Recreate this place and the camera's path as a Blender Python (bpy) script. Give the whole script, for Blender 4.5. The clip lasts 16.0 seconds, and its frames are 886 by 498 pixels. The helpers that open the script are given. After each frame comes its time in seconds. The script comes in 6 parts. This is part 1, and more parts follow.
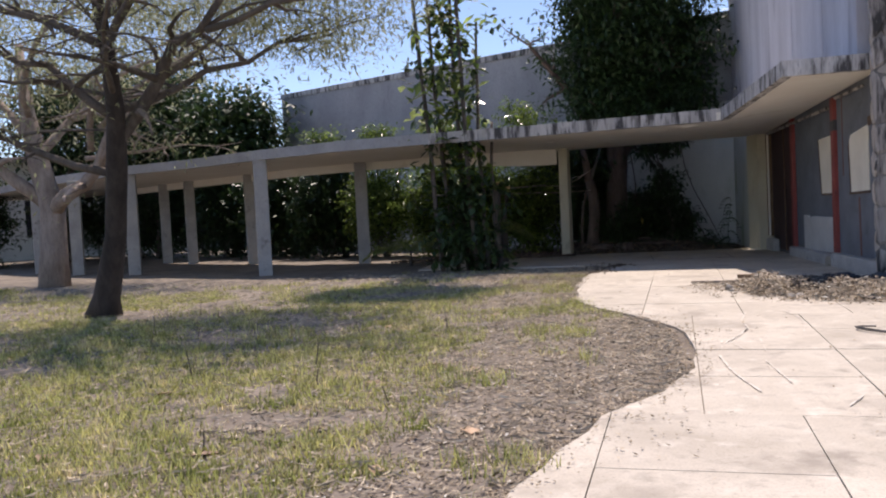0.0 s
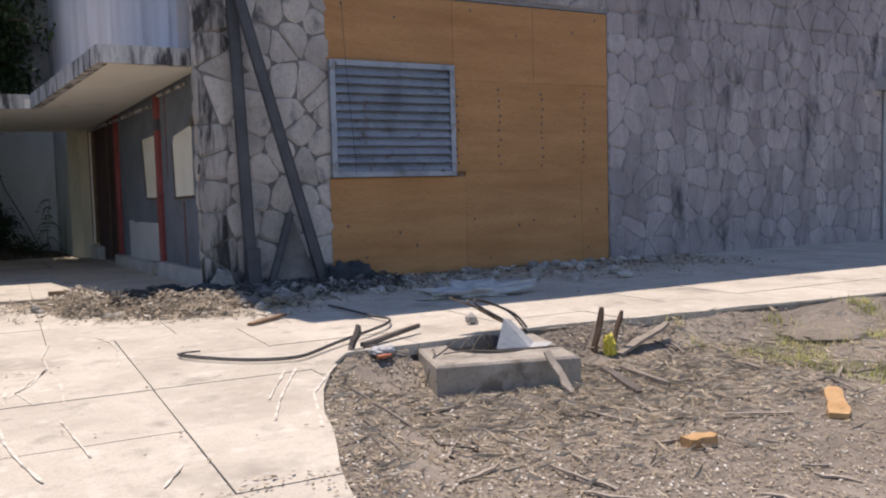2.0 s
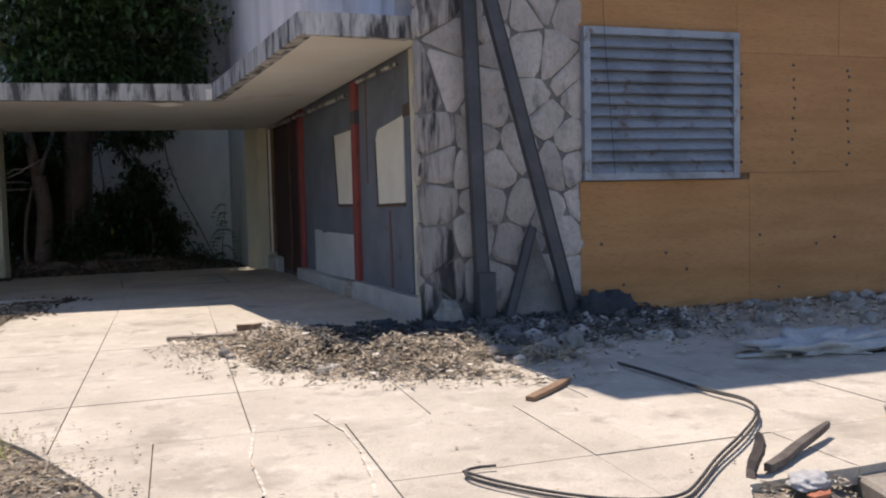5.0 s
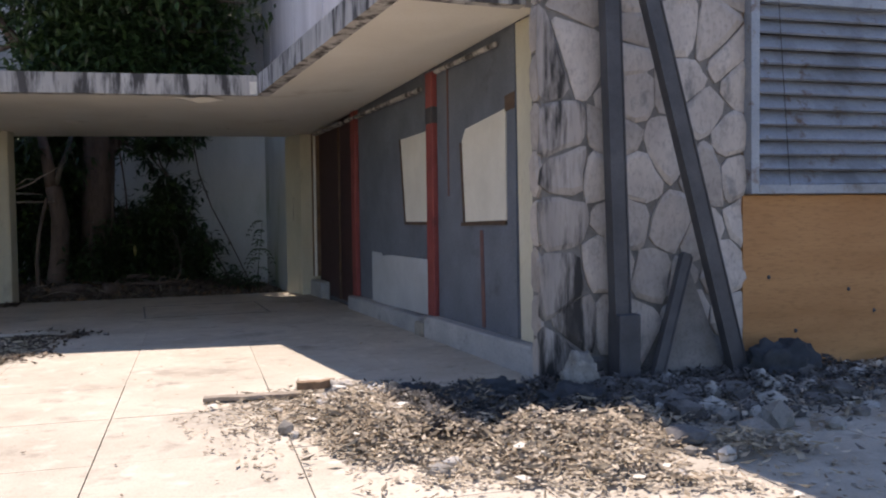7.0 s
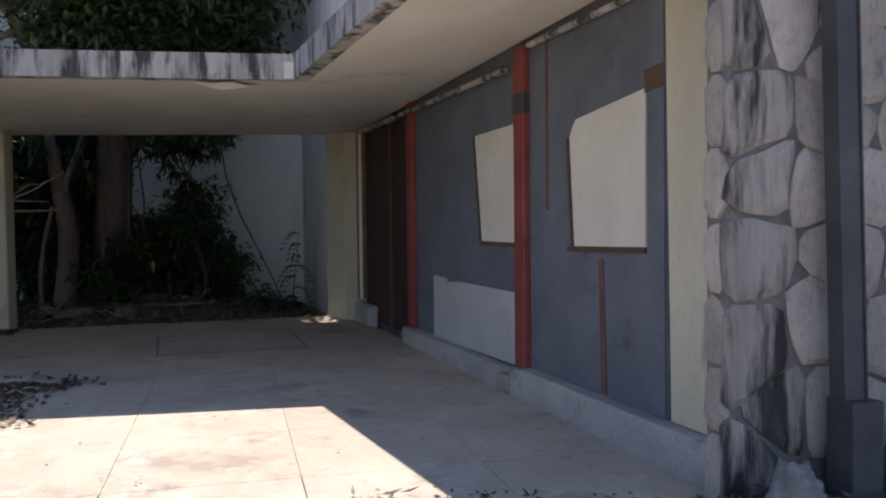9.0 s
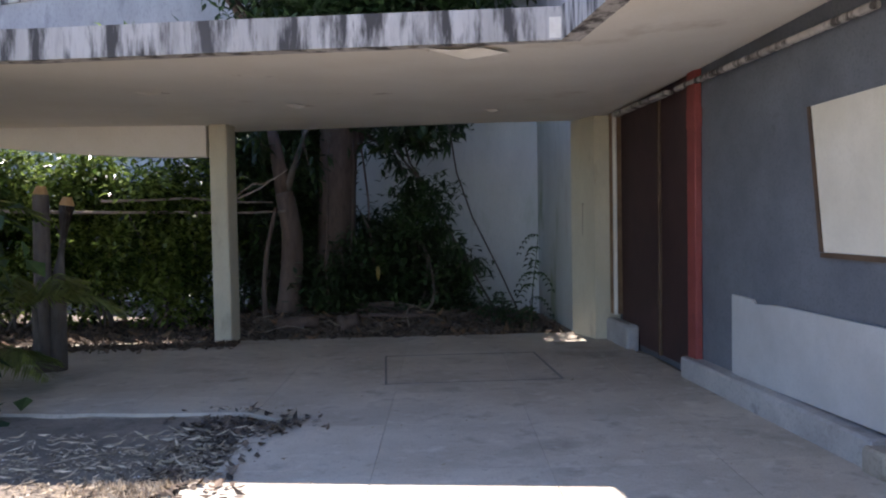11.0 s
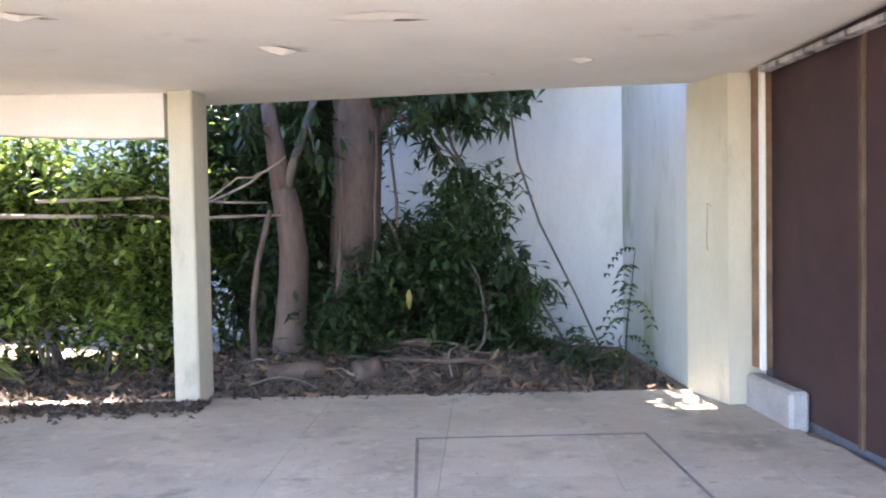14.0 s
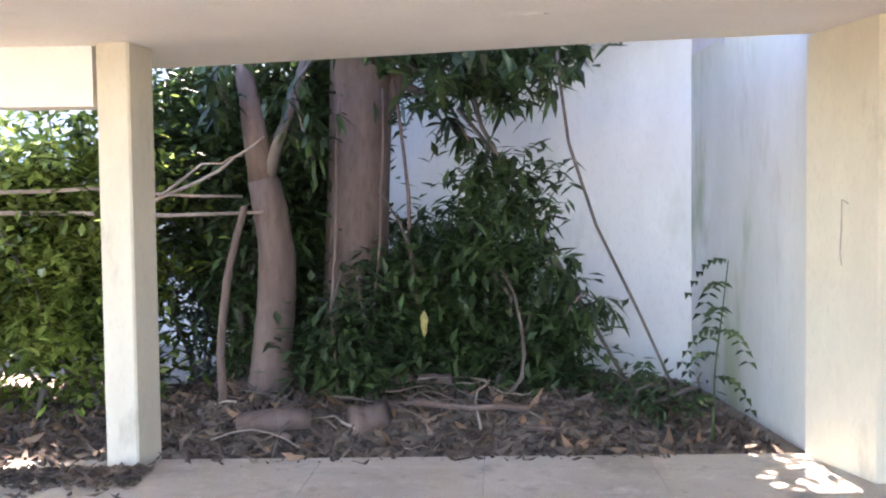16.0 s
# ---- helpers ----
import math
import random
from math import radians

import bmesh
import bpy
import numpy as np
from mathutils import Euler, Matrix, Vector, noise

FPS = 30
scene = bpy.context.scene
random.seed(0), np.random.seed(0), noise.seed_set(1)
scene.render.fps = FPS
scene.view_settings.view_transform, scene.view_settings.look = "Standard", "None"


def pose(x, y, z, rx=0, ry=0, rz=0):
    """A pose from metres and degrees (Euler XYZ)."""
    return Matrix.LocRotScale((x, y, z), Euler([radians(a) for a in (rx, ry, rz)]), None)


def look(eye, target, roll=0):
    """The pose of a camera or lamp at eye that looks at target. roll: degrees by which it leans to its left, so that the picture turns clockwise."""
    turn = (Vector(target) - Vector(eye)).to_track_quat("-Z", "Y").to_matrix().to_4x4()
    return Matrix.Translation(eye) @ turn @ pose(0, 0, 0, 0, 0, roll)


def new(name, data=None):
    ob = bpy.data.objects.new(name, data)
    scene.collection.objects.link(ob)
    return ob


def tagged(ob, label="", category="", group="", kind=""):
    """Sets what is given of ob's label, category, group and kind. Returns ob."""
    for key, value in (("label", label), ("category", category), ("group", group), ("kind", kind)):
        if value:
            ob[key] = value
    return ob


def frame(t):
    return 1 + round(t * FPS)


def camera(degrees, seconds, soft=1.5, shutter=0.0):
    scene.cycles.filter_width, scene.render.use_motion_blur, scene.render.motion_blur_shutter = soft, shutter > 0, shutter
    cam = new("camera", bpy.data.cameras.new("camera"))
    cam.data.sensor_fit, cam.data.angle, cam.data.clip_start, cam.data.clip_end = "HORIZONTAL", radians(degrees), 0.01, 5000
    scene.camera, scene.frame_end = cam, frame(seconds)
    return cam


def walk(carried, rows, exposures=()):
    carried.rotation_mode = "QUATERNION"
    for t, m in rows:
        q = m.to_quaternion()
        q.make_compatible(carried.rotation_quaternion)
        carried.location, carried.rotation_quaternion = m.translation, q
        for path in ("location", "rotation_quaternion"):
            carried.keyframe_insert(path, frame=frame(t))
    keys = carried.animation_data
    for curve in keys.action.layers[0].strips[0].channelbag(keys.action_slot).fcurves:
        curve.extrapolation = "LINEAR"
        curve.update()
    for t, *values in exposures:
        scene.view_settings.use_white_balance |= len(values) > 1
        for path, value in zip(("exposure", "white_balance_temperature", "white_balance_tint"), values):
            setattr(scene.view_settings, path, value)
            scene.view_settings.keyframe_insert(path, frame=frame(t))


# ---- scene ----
cam = camera(56.0, 16.0, soft=2.1)
PATH = [
    (0, (-4.453, -13.695, 1.401), (-4.827, -11.732, 1.314), -2.9),
    (0.5, (-4.421, -13.169, 1.389), (-4.398, -11.173, 1.278), -2.4),
    (1, (-4.347, -12.728, 1.361), (-3.971, -10.767, 1.24), -2.0),
    (1.5, (-4.171, -12.375, 1.352), (-3.395, -10.536, 1.22), -1.8),
    (2, (-3.854, -11.903, 1.382), (-2.777, -10.224, 1.243), -1.5),
    (2.5, (-3.793, -11.43, 1.393), (-2.612, -9.822, 1.256), -1.2),
    (3, (-3.712, -10.977, 1.369), (-2.521, -9.375, 1.233), -1.2),
    (3.5, (-3.582, -10.327, 1.398), (-2.458, -8.678, 1.264), -1.2),
    (4, (-3.649, -9.731, 1.417), (-2.687, -7.983, 1.293), -1.2),
    (4.5, (-3.681, -9.22, 1.395), (-2.812, -7.423, 1.273), -1.4),
    (5, (-3.708, -8.581, 1.485), (-2.93, -6.743, 1.359), -1.3),
    (7.5, (-3.56, -5.488, 1.464), (-2.827, -3.628, 1.389), -0.7),
    (8, (-3.41, -4.879, 1.508), (-2.679, -3.019, 1.429), -0.6),
    (8.5, (-3.329, -4.276, 1.576), (-2.606, -2.413, 1.5), -0.6),
    (9, (-3.244, -3.644, 1.631), (-2.586, -1.757, 1.559), -0.6),
    (9.5, (-3.301, -3.045, 1.652), (-2.797, -1.111, 1.585), -0.6),
    (10, (-3.355, -2.584, 1.677), (-2.986, -0.62, 1.603), -0.8),
    (12.5, (-3.322, 0.386, 1.741), (-3.266, 2.384, 1.67), -0.9),
    (13, (-3.236, 0.972, 1.761), (-3.175, 2.97, 1.692), -0.9),
    (13.5, (-3.27, 1.57, 1.765), (-3.197, 3.567, 1.699), -0.9),
    (14, (-3.228, 2.133, 1.749), (-3.147, 4.131, 1.681), -1.0),
    (14.5, (-3.198, 2.678, 1.763), (-3.116, 4.675, 1.692), -0.9),
    (15, (-3.172, 3.221, 1.756), (-3.097, 5.219, 1.689), -1.0),
    (15.5, (-3.164, 3.804, 1.762), (-3.1, 5.801, 1.699), -0.8),
    (16, (-3.246, 4.354, 1.777), (-3.197, 6.352, 1.703), -0.7),
]
EXPOSURES = [(0, 0.34, 6850, 22), (2, 0.3, 6900, 19), (5.2, 0.33, 6950, 18), (7.5, 0.64, 6900, 21), (8.5, 0.64, 6900, 21), (10.2, 0.92, 6650, 21), (11.2, 1.65, 6400, 21), (12.5, 2.65, 6200, 22), (13.1, 2.75, 6250, 22), (13.6, 3.5, 6450, 24), (14.2, 3.9, 6650, 24), (15, 4.08, 6850, 26), (16, 4.15, 7000, 27)]
walk(cam, [(t, look(eye, target, roll)) for t, eye, target, roll in PATH], EXPOSURES)

# ---- light ----
SUN_EL, SUN_AZ = 69.0, 0.0  # degrees above the horizon; the sun stands towards +y
world = bpy.data.worlds.new("sky")
scene.world = world
world.use_nodes = True
wn = world.node_tree.nodes
sky = wn.new("ShaderNodeTexSky")
sky.sky_type, sky.sun_disc = "NISHITA", False
sky.sun_elevation, sky.sun_rotation = radians(SUN_EL), radians(SUN_AZ)
sky.air_density, sky.dust_density, sky.ozone_density, sky.altitude = 0.9, 0.1, 3.0, 900
world.node_tree.links.new(sky.outputs[0], wn["Background"].inputs[0])
wn["Background"].inputs[1].default_value = 0.15
sun = new("sun", bpy.data.lights.new("sun", "SUN"))
sun.data.energy, sun.data.angle, sun.data.color = 4.2, radians(0.53), (1.0, 0.95, 0.87)
sun.matrix_world = look((0, 20 * math.cos(radians(SUN_EL)), 20 * math.sin(radians(SUN_EL))), (0, 0, 0))

# ---- materials ----


def mat(name, dark, light, scale=3.0, rough=0.85, bump=0.2, fine=40.0, metal=0.0, vary=0.0, stain=None, stain_scale=1.0, stain_at=0.6, island=0.0, stretch=(1, 1, 1), trans=0.0, speck=1.0, blotch=None):
    """Two-scale noise between two colours in metres, with fine bump; stain: a third colour in patches."""
    m = bpy.data.materials.new(name)
    m.use_nodes = True
    n, l = m.node_tree.nodes, m.node_tree.links
    b = n["Principled BSDF"]
    geo = n.new("ShaderNodeNewGeometry")
    mp = n.new("ShaderNodeMapping")
    mp.inputs["Scale"].default_value = stretch
    l.new(geo.outputs["Position"], mp.inputs[0])

    def nz(s, detail=6.0):
        t = n.new("ShaderNodeTexNoise")
        t.inputs["Scale"].default_value, t.inputs["Detail"].default_value, t.inputs["Roughness"].default_value = s, detail, 0.62
        l.new(mp.outputs[0], t.inputs["Vector"])
        return t.outputs["Fac"]

    def mix(fac, a, c, mode="MIX"):
        x = n.new("ShaderNodeMix")
        x.data_type, x.blend_type = "RGBA", mode
        for sock, v in ((x.inputs[0], fac), (x.inputs[6], a), (x.inputs[7], c)):
            if isinstance(v, (tuple, float)):
                sock.default_value = (*v, 1) if isinstance(v, tuple) else v
            else:
                l.new(v, sock)
        return x.outputs[2]

    def ramp(v, lo, hi):
        r = n.new("ShaderNodeMapRange")
        r.inputs[1].default_value, r.inputs[2].default_value = lo, hi
        l.new(v, r.inputs[0])
        return r.outputs[0]

    small = nz(fine)
    col = mix(ramp(nz(scale), 0.32, 0.68), dark, light)
    grey = tuple((1 - 0.38 * speck) * v for v in dark)
    col = mix(ramp(small, 0.5, 0.9), col, grey)
    if stain:
        col = mix(ramp(nz(stain_scale, 8.0), stain_at, stain_at + 0.12), col, stain)
    if blotch:
        for tone, size, at, much in blotch:
            f = n.new("ShaderNodeMath")
            f.operation = "MULTIPLY"
            f.inputs[1].default_value = much
            l.new(ramp(nz(size, 9.0), at, at + 0.16), f.inputs[0])
            col = mix(f.outputs[0], col, tone)
    if vary or island:
        src = n.new("ShaderNodeObjectInfo").outputs["Random"] if vary else geo.outputs["Random Per Island"]
        h = n.new("ShaderNodeHueSaturation")
        amount = vary or island
        v = n.new("ShaderNodeMapRange")
        v.inputs[3].default_value, v.inputs[4].default_value = 1 - amount, 1 + amount
        l.new(src, v.inputs[0])
        l.new(v.outputs[0], h.inputs["Value"])
        l.new(col, h.inputs["Color"])
        col = h.outputs[0]
    l.new(col, b.inputs["Base Color"])
    b.inputs["Roughness"].default_value, b.inputs["Metallic"].default_value = rough, metal
    if bump:
        bp = n.new("ShaderNodeBump")
        bp.inputs["Strength"].default_value, bp.inputs["Distance"].default_value = bump, 0.012
        l.new(small, bp.inputs["Height"])
        l.new(bp.outputs[0], b.inputs["Normal"])
    if trans:
        t = n.new("ShaderNodeBsdfTranslucent")
        l.new(col, t.inputs[0])
        s = n.new("ShaderNodeMixShader")
        s.inputs[0].default_value = trans
        l.new(b.outputs[0], s.inputs[1])
        l.new(t.outputs[0], s.inputs[2])
        l.new(s.outputs[0], n["Material Output"].inputs[0])
    return m


M = {}
M["slab"] = mat("concrete_paving", (0.43, 0.38, 0.305), (0.605, 0.545, 0.45), 1.3, 0.9, 0.25, 60, vary=0.05, stain=(0.335, 0.295, 0.24), stain_scale=0.8, stain_at=0.56, blotch=(((0.25, 0.218, 0.176), 2.6, 0.55, 0.75), ((0.66, 0.61, 0.52), 4.3, 0.56, 0.75), ((0.235, 0.205, 0.165), 9.0, 0.58, 0.6), ((0.15, 0.13, 0.10), 22.0, 0.66, 0.7)))
M["marks"] = mat("scraped_white_concrete", (0.60, 0.56, 0.48), (0.72, 0.68, 0.60), 8, 0.9, 0.1)
M["scrape"] = mat("scraped_concrete", (0.58, 0.53, 0.45), (0.70, 0.65, 0.56), 5, 0.9, 0.1, 30, stain=(0.42, 0.375, 0.305), stain_scale=9, stain_at=0.5)
M["straw"] = mat("dry_straw", (0.30, 0.24, 0.16), (0.58, 0.49, 0.36), 6, 0.85, 0.1, 50, island=0.5)
M["chamber"] = mat("dusty_chamber_concrete", (0.27, 0.235, 0.19), (0.42, 0.375, 0.31), 3, 0.95, 0.5, 35, stain=(0.19, 0.16, 0.125), stain_scale=4, stain_at=0.54)
M["soil"] = mat("dry_soil", (0.135, 0.112, 0.088), (0.285, 0.24, 0.19), 1.1, 0.97, 0.9, 28, stain=(0.205, 0.17, 0.13), stain_scale=5, stain_at=0.55, blotch=(((0.36, 0.31, 0.25), 2.1, 0.57, 0.6), ((0.085, 0.07, 0.055), 7.0, 0.55, 0.6), ((0.46, 0.40, 0.32), 30.0, 0.6, 0.6)))
M["grass"] = mat("lawn_grass", (0.22, 0.26, 0.06), (0.62, 0.59, 0.24), 2.2, 0.65, 0, 9, island=0.6, stain=(0.72, 0.61, 0.37), stain_scale=2.4, stain_at=0.54, trans=0.4)
M["litter"] = mat("dry_leaf_litter", (0.20, 0.155, 0.10), (0.50, 0.41, 0.29), 7, 0.9, 0.1, 50, island=0.5)
M["rubble"] = mat("rubble_stone", (0.22, 0.2, 0.17), (0.5, 0.47, 0.42), 4, 0.95, 0.5, 40, vary=0.35)
M["chips"] = mat("rubble_chips", (0.24, 0.185, 0.125), (0.62, 0.53, 0.41), 4, 0.95, 0.2, 40, island=0.5)
M["stone"] = mat("limestone_facing", (0.36, 0.315, 0.28), (0.58, 0.515, 0.455), 2.2, 0.9, 0.8, 30, vary=0.16, stain=(0.20, 0.19, 0.18), stain_scale=3.6, stain_at=0.58, stretch=(1, 1, 0.6), blotch=(((0.24, 0.215, 0.195), 9.0, 0.58, 0.5), ((0.64, 0.59, 0.53), 5.0, 0.6, 0.5)))
M["stone_black"] = mat("black_streaked_limestone", (0.32, 0.28, 0.25), (0.54, 0.475, 0.42), 2.2, 0.9, 0.8, 30, vary=0.12, stain=(0.05, 0.046, 0.042), stain_scale=5.0, stain_at=0.46, stretch=(1, 1, 0.16), blotch=(((0.15, 0.13, 0.115), 7.0, 0.56, 0.6),))
M["stone_soot"] = mat("sooty_limestone", (0.10, 0.095, 0.09), (0.24, 0.225, 0.21), 2.2, 0.92, 0.6, 30, vary=0.2)
# soot at the pier foot; also the dark colour for the shaded heap
M["soot"] = mat("soot_and_shade_debris", (0.03, 0.028, 0.026), (0.13, 0.12, 0.11), 5, 0.95, 0.3, 40, island=0.5)
# stained render whose darker grey includes the shade on it
M["shade_render"] = mat("stained_shade_grey_render", (0.30, 0.30, 0.31), (0.43, 0.43, 0.44), 0.8, 0.92, 0.3, 26, stain=(0.22, 0.22, 0.225), stain_scale=0.9, stain_at=0.6, stretch=(1, 1, 0.4))
M["garden_litter"] = mat("dark_leaf_litter", (0.045, 0.035, 0.027), (0.17, 0.125, 0.09), 6, 0.9, 0.1, 40, island=0.6)
M["faded_red"] = mat("faded_red_paint", (0.13, 0.07, 0.065), (0.20, 0.09, 0.075), 4, 0.75, 0.15)
M["hatch_rim"] = mat("dusty_steel", (0.16, 0.15, 0.14), (0.24, 0.23, 0.22), 6, 0.8, 0.2)
M["stone2"] = mat("weathered_stone_facing", (0.23, 0.205, 0.21), (0.44, 0.39, 0.38), 1.3, 0.93, 0.8, 26, vary=0.16, stain=(0.07, 0.068, 0.074), stain_scale=1.9, stain_at=0.56, stretch=(1, 1, 0.3), blotch=(((0.36, 0.28, 0.27), 1.1, 0.54, 0.6), ((0.50, 0.47, 0.46), 5.0, 0.6, 0.6)))
M["mortar"] = mat("dark_mortar", (0.15, 0.14, 0.128), (0.26, 0.24, 0.22), 3, 0.95, 0.6, 35)
M["mortar2"] = mat("grey_mortar", (0.19, 0.18, 0.18), (0.29, 0.28, 0.275), 3, 0.95, 0.6, 35)
M["ply"] = mat("weathered_plywood", (0.38, 0.175, 0.06), (0.50, 0.255, 0.098), 1.6, 0.75, 0.12, 30, vary=0.07, stain=(0.36, 0.18, 0.06), stain_scale=1.4, stain_at=0.62, stretch=(0.35, 0.35, 2.0))
M["louver"] = mat("blue_grey_steel", (0.26, 0.285, 0.32), (0.34, 0.365, 0.40), 3, 0.5, 0.1, 50, metal=0.3, stain=(0.15, 0.09, 0.055), stain_scale=5, stain_at=0.58, blotch=(((0.13, 0.13, 0.135), 2.0, 0.52, 0.6),))
M["void"] = mat("dark_interior", (0.01, 0.01, 0.012), (0.02, 0.02, 0.022), 3, 0.9, 0)
M["steel"] = mat("dark_painted_steel", (0.045, 0.046, 0.052), (0.085, 0.085, 0.092), 3, 0.55, 0.2, 60, stain=(0.14, 0.12, 0.11), stain_scale=5, stain_at=0.68)
M["canopy"] = mat("canopy_plaster", (0.80, 0.75, 0.66), (0.87, 0.83, 0.75), 1.1, 0.9, 0.2, 35, stain=(0.58, 0.50, 0.40), stain_scale=0.7, stain_at=0.62, speck=0.15)
M["fascia"] = mat("mildewed_fascia", (0.38, 0.36, 0.34), (0.64, 0.61, 0.58), 2.0, 0.92, 0.5, 30, stain=(0.075, 0.07, 0.068), stain_scale=6.5, stain_at=0.47, stretch=(1, 1, 0.16), blotch=(((0.13, 0.12, 0.115), 1.2, 0.54, 0.6),))
M["cream"] = mat("cream_paint", (0.52, 0.48, 0.36), (0.64, 0.60, 0.46), 1.5, 0.8, 0.15, 40, stain=(0.38, 0.34, 0.25), stain_scale=2.3, stain_at=0.62, speck=0.25, stretch=(1, 1, 0.4))
M["white_wall"] = mat("aged_white_wall", (0.52, 0.54, 0.51), (0.66, 0.67, 0.635), 0.7, 0.85, 0.2, 30, stain=(0.45, 0.49, 0.42), stain_scale=0.9, stain_at=0.6, stretch=(1, 1, 0.4), speck=0.15)
M["garden_wall"] = mat("algae_stained_white_wall", (0.48, 0.49, 0.43), (0.64, 0.645, 0.59), 0.7, 0.85, 0.2, 30, stain=(0.33, 0.36, 0.24), stain_scale=1.3, stain_at=0.52, stretch=(1, 1, 0.3), speck=0.15, blotch=(((0.28, 0.25, 0.19), 2.4, 0.58, 0.5),))
M["upper"] = mat("stained_upper_wall", (0.47, 0.46, 0.49), (0.66, 0.65, 0.68), 0.8, 0.9, 0.3, 28, stain=(0.36, 0.35, 0.38), stain_scale=1.1, stain_at=0.58, stretch=(1.5, 1.5, 0.25), speck=0.15)
M["greyboard"] = mat("grey_blue_paint", (0.115, 0.13, 0.155), (0.17, 0.19, 0.22), 1.6, 0.75, 0.15, 45, stain=(0.09, 0.095, 0.105), stain_scale=2, stain_at=0.6)
M["whiteboard"] = mat("off_white_board", (0.66, 0.62, 0.52), (0.76, 0.72, 0.62), 2, 0.8, 0.1, 40, speck=0.15)
M["lightpanel"] = mat("pale_grey_panel", (0.42, 0.43, 0.43), (0.52, 0.53, 0.53), 2, 0.8, 0.1, 40, speck=0.15)
M["red"] = mat("red_oxide_paint", (0.22, 0.045, 0.04), (0.33, 0.075, 0.065), 2.5, 0.6, 0.2, 40, stain=(0.12, 0.03, 0.03), stain_scale=4, stain_at=0.62)
M["maroon"] = mat("dark_maroon_door", (0.04, 0.021, 0.022), (0.07, 0.034, 0.033), 2, 0.6, 0.15, 40)
M["brownwood"] = mat("brown_wood", (0.17, 0.10, 0.055), (0.30, 0.19, 0.11), 4, 0.75, 0.2, 50)
M["darkwood"] = mat("dark_brown_wood", (0.075, 0.045, 0.028), (0.14, 0.088, 0.055), 4, 0.75, 0.2, 50)
M["greywood"] = mat("weathered_wood", (0.20, 0.165, 0.125), (0.38, 0.32, 0.26), 5, 0.85, 0.3, 50, vary=0.25)
M["curb"] = mat("curb_concrete", (0.34, 0.33, 0.32), (0.48, 0.47, 0.45), 2, 0.92, 0.35, 40, stain=(0.22, 0.21, 0.2), stain_scale=3, stain_at=0.6)
M["bark"] = mat("grey_bark", (0.075, 0.06, 0.05), (0.16, 0.135, 0.115), 5, 0.95, 0.9, 18, stretch=(1, 1, 0.35))
# bark colour with the trunk's shaded side put in
M["shadebark"] = mat("shaded_bark", (0.03, 0.024, 0.021), (0.075, 0.06, 0.052), 5, 0.95, 0.9, 18, stretch=(1, 1, 0.35))
M["palebark"] = mat("pale_bark", (0.22, 0.17, 0.14), (0.40, 0.33, 0.28), 4, 0.92, 0.7, 20, stretch=(1, 1, 0.35))
M["redbark"] = mat("reddish_bark", (0.085, 0.058, 0.046), (0.165, 0.118, 0.096), 4, 0.92, 0.7, 20, stretch=(1, 1, 0.3))
# in the hedge, these two tones stand for shaded and sunlit leaves
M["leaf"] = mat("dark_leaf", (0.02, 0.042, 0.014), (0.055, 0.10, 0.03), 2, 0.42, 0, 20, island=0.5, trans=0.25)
M["leaf2"] = mat("bright_leaf", (0.035, 0.07, 0.015), (0.29, 0.38, 0.09), 1.6, 0.22, 0, 20, island=0.75, trans=0.45)
M["leaf3"] = mat("feathery_leaf", (0.20, 0.225, 0.11), (0.42, 0.43, 0.25), 1.5, 0.55, 0, 20, island=0.5, trans=0.4)
M["frond"] = mat("palm_frond", (0.10, 0.16, 0.03), (0.30, 0.33, 0.10), 2, 0.5, 0, 20, island=0.4, trans=0.3)
M["plastic"] = mat("white_plastic_sheet", (0.34, 0.34, 0.335), (0.50, 0.50, 0.49), 4, 0.6, 0.2, 30)
M["cable"] = mat("black_cable", (0.03, 0.028, 0.027), (0.07, 0.062, 0.057), 8, 0.6, 0.1)
M["dusty_cable"] = mat("dusty_cable", (0.10, 0.085, 0.07), (0.22, 0.19, 0.155), 8, 0.8, 0.1)
M["yellow"] = mat("yellow_plastic", (0.55, 0.45, 0.05), (0.70, 0.58, 0.08), 6, 0.5, 0.1)
M["orange"] = mat("orange_wood_chunk", (0.42, 0.24, 0.10), (0.58, 0.36, 0.17), 6, 0.8, 0.3)
M["brick"] = mat("red_brick_piece", (0.38, 0.13, 0.07), (0.5, 0.2, 0.11), 8, 0.9, 0.4)
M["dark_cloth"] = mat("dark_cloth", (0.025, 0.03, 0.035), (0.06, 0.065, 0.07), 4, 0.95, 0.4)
M["yellow_leaf"] = mat("yellowed_leaf", (0.26, 0.21, 0.06), (0.40, 0.33, 0.11), 9, 0.7, 0.1, trans=0.3)
M["fallen"] = mat("fallen_leaf", (0.28, 0.18, 0.11), (0.48, 0.34, 0.22), 9, 0.8, 0.1, vary=0.3)

# ---- building helpers ----
rnd = random.Random(7)


def mesh_of(name, verts, faces, material, smooth=False):
    me = bpy.data.meshes.new(name)
    me.from_pydata([tuple(v) for v in verts], [], faces)
    me.materials.append(material)
    if smooth:
        for p in me.polygons:
            p.use_smooth = True
    me.update()
    return me


def finish(name, bm, material, smooth=False):
    me = bpy.data.meshes.new(name)
    bmesh.ops.recalc_face_normals(bm, faces=bm.faces)
    bm.to_mesh(me)
    bm.free()
    me.materials.append(material)
    if smooth:
        for p in me.polygons:
            p.use_smooth = True
    return me


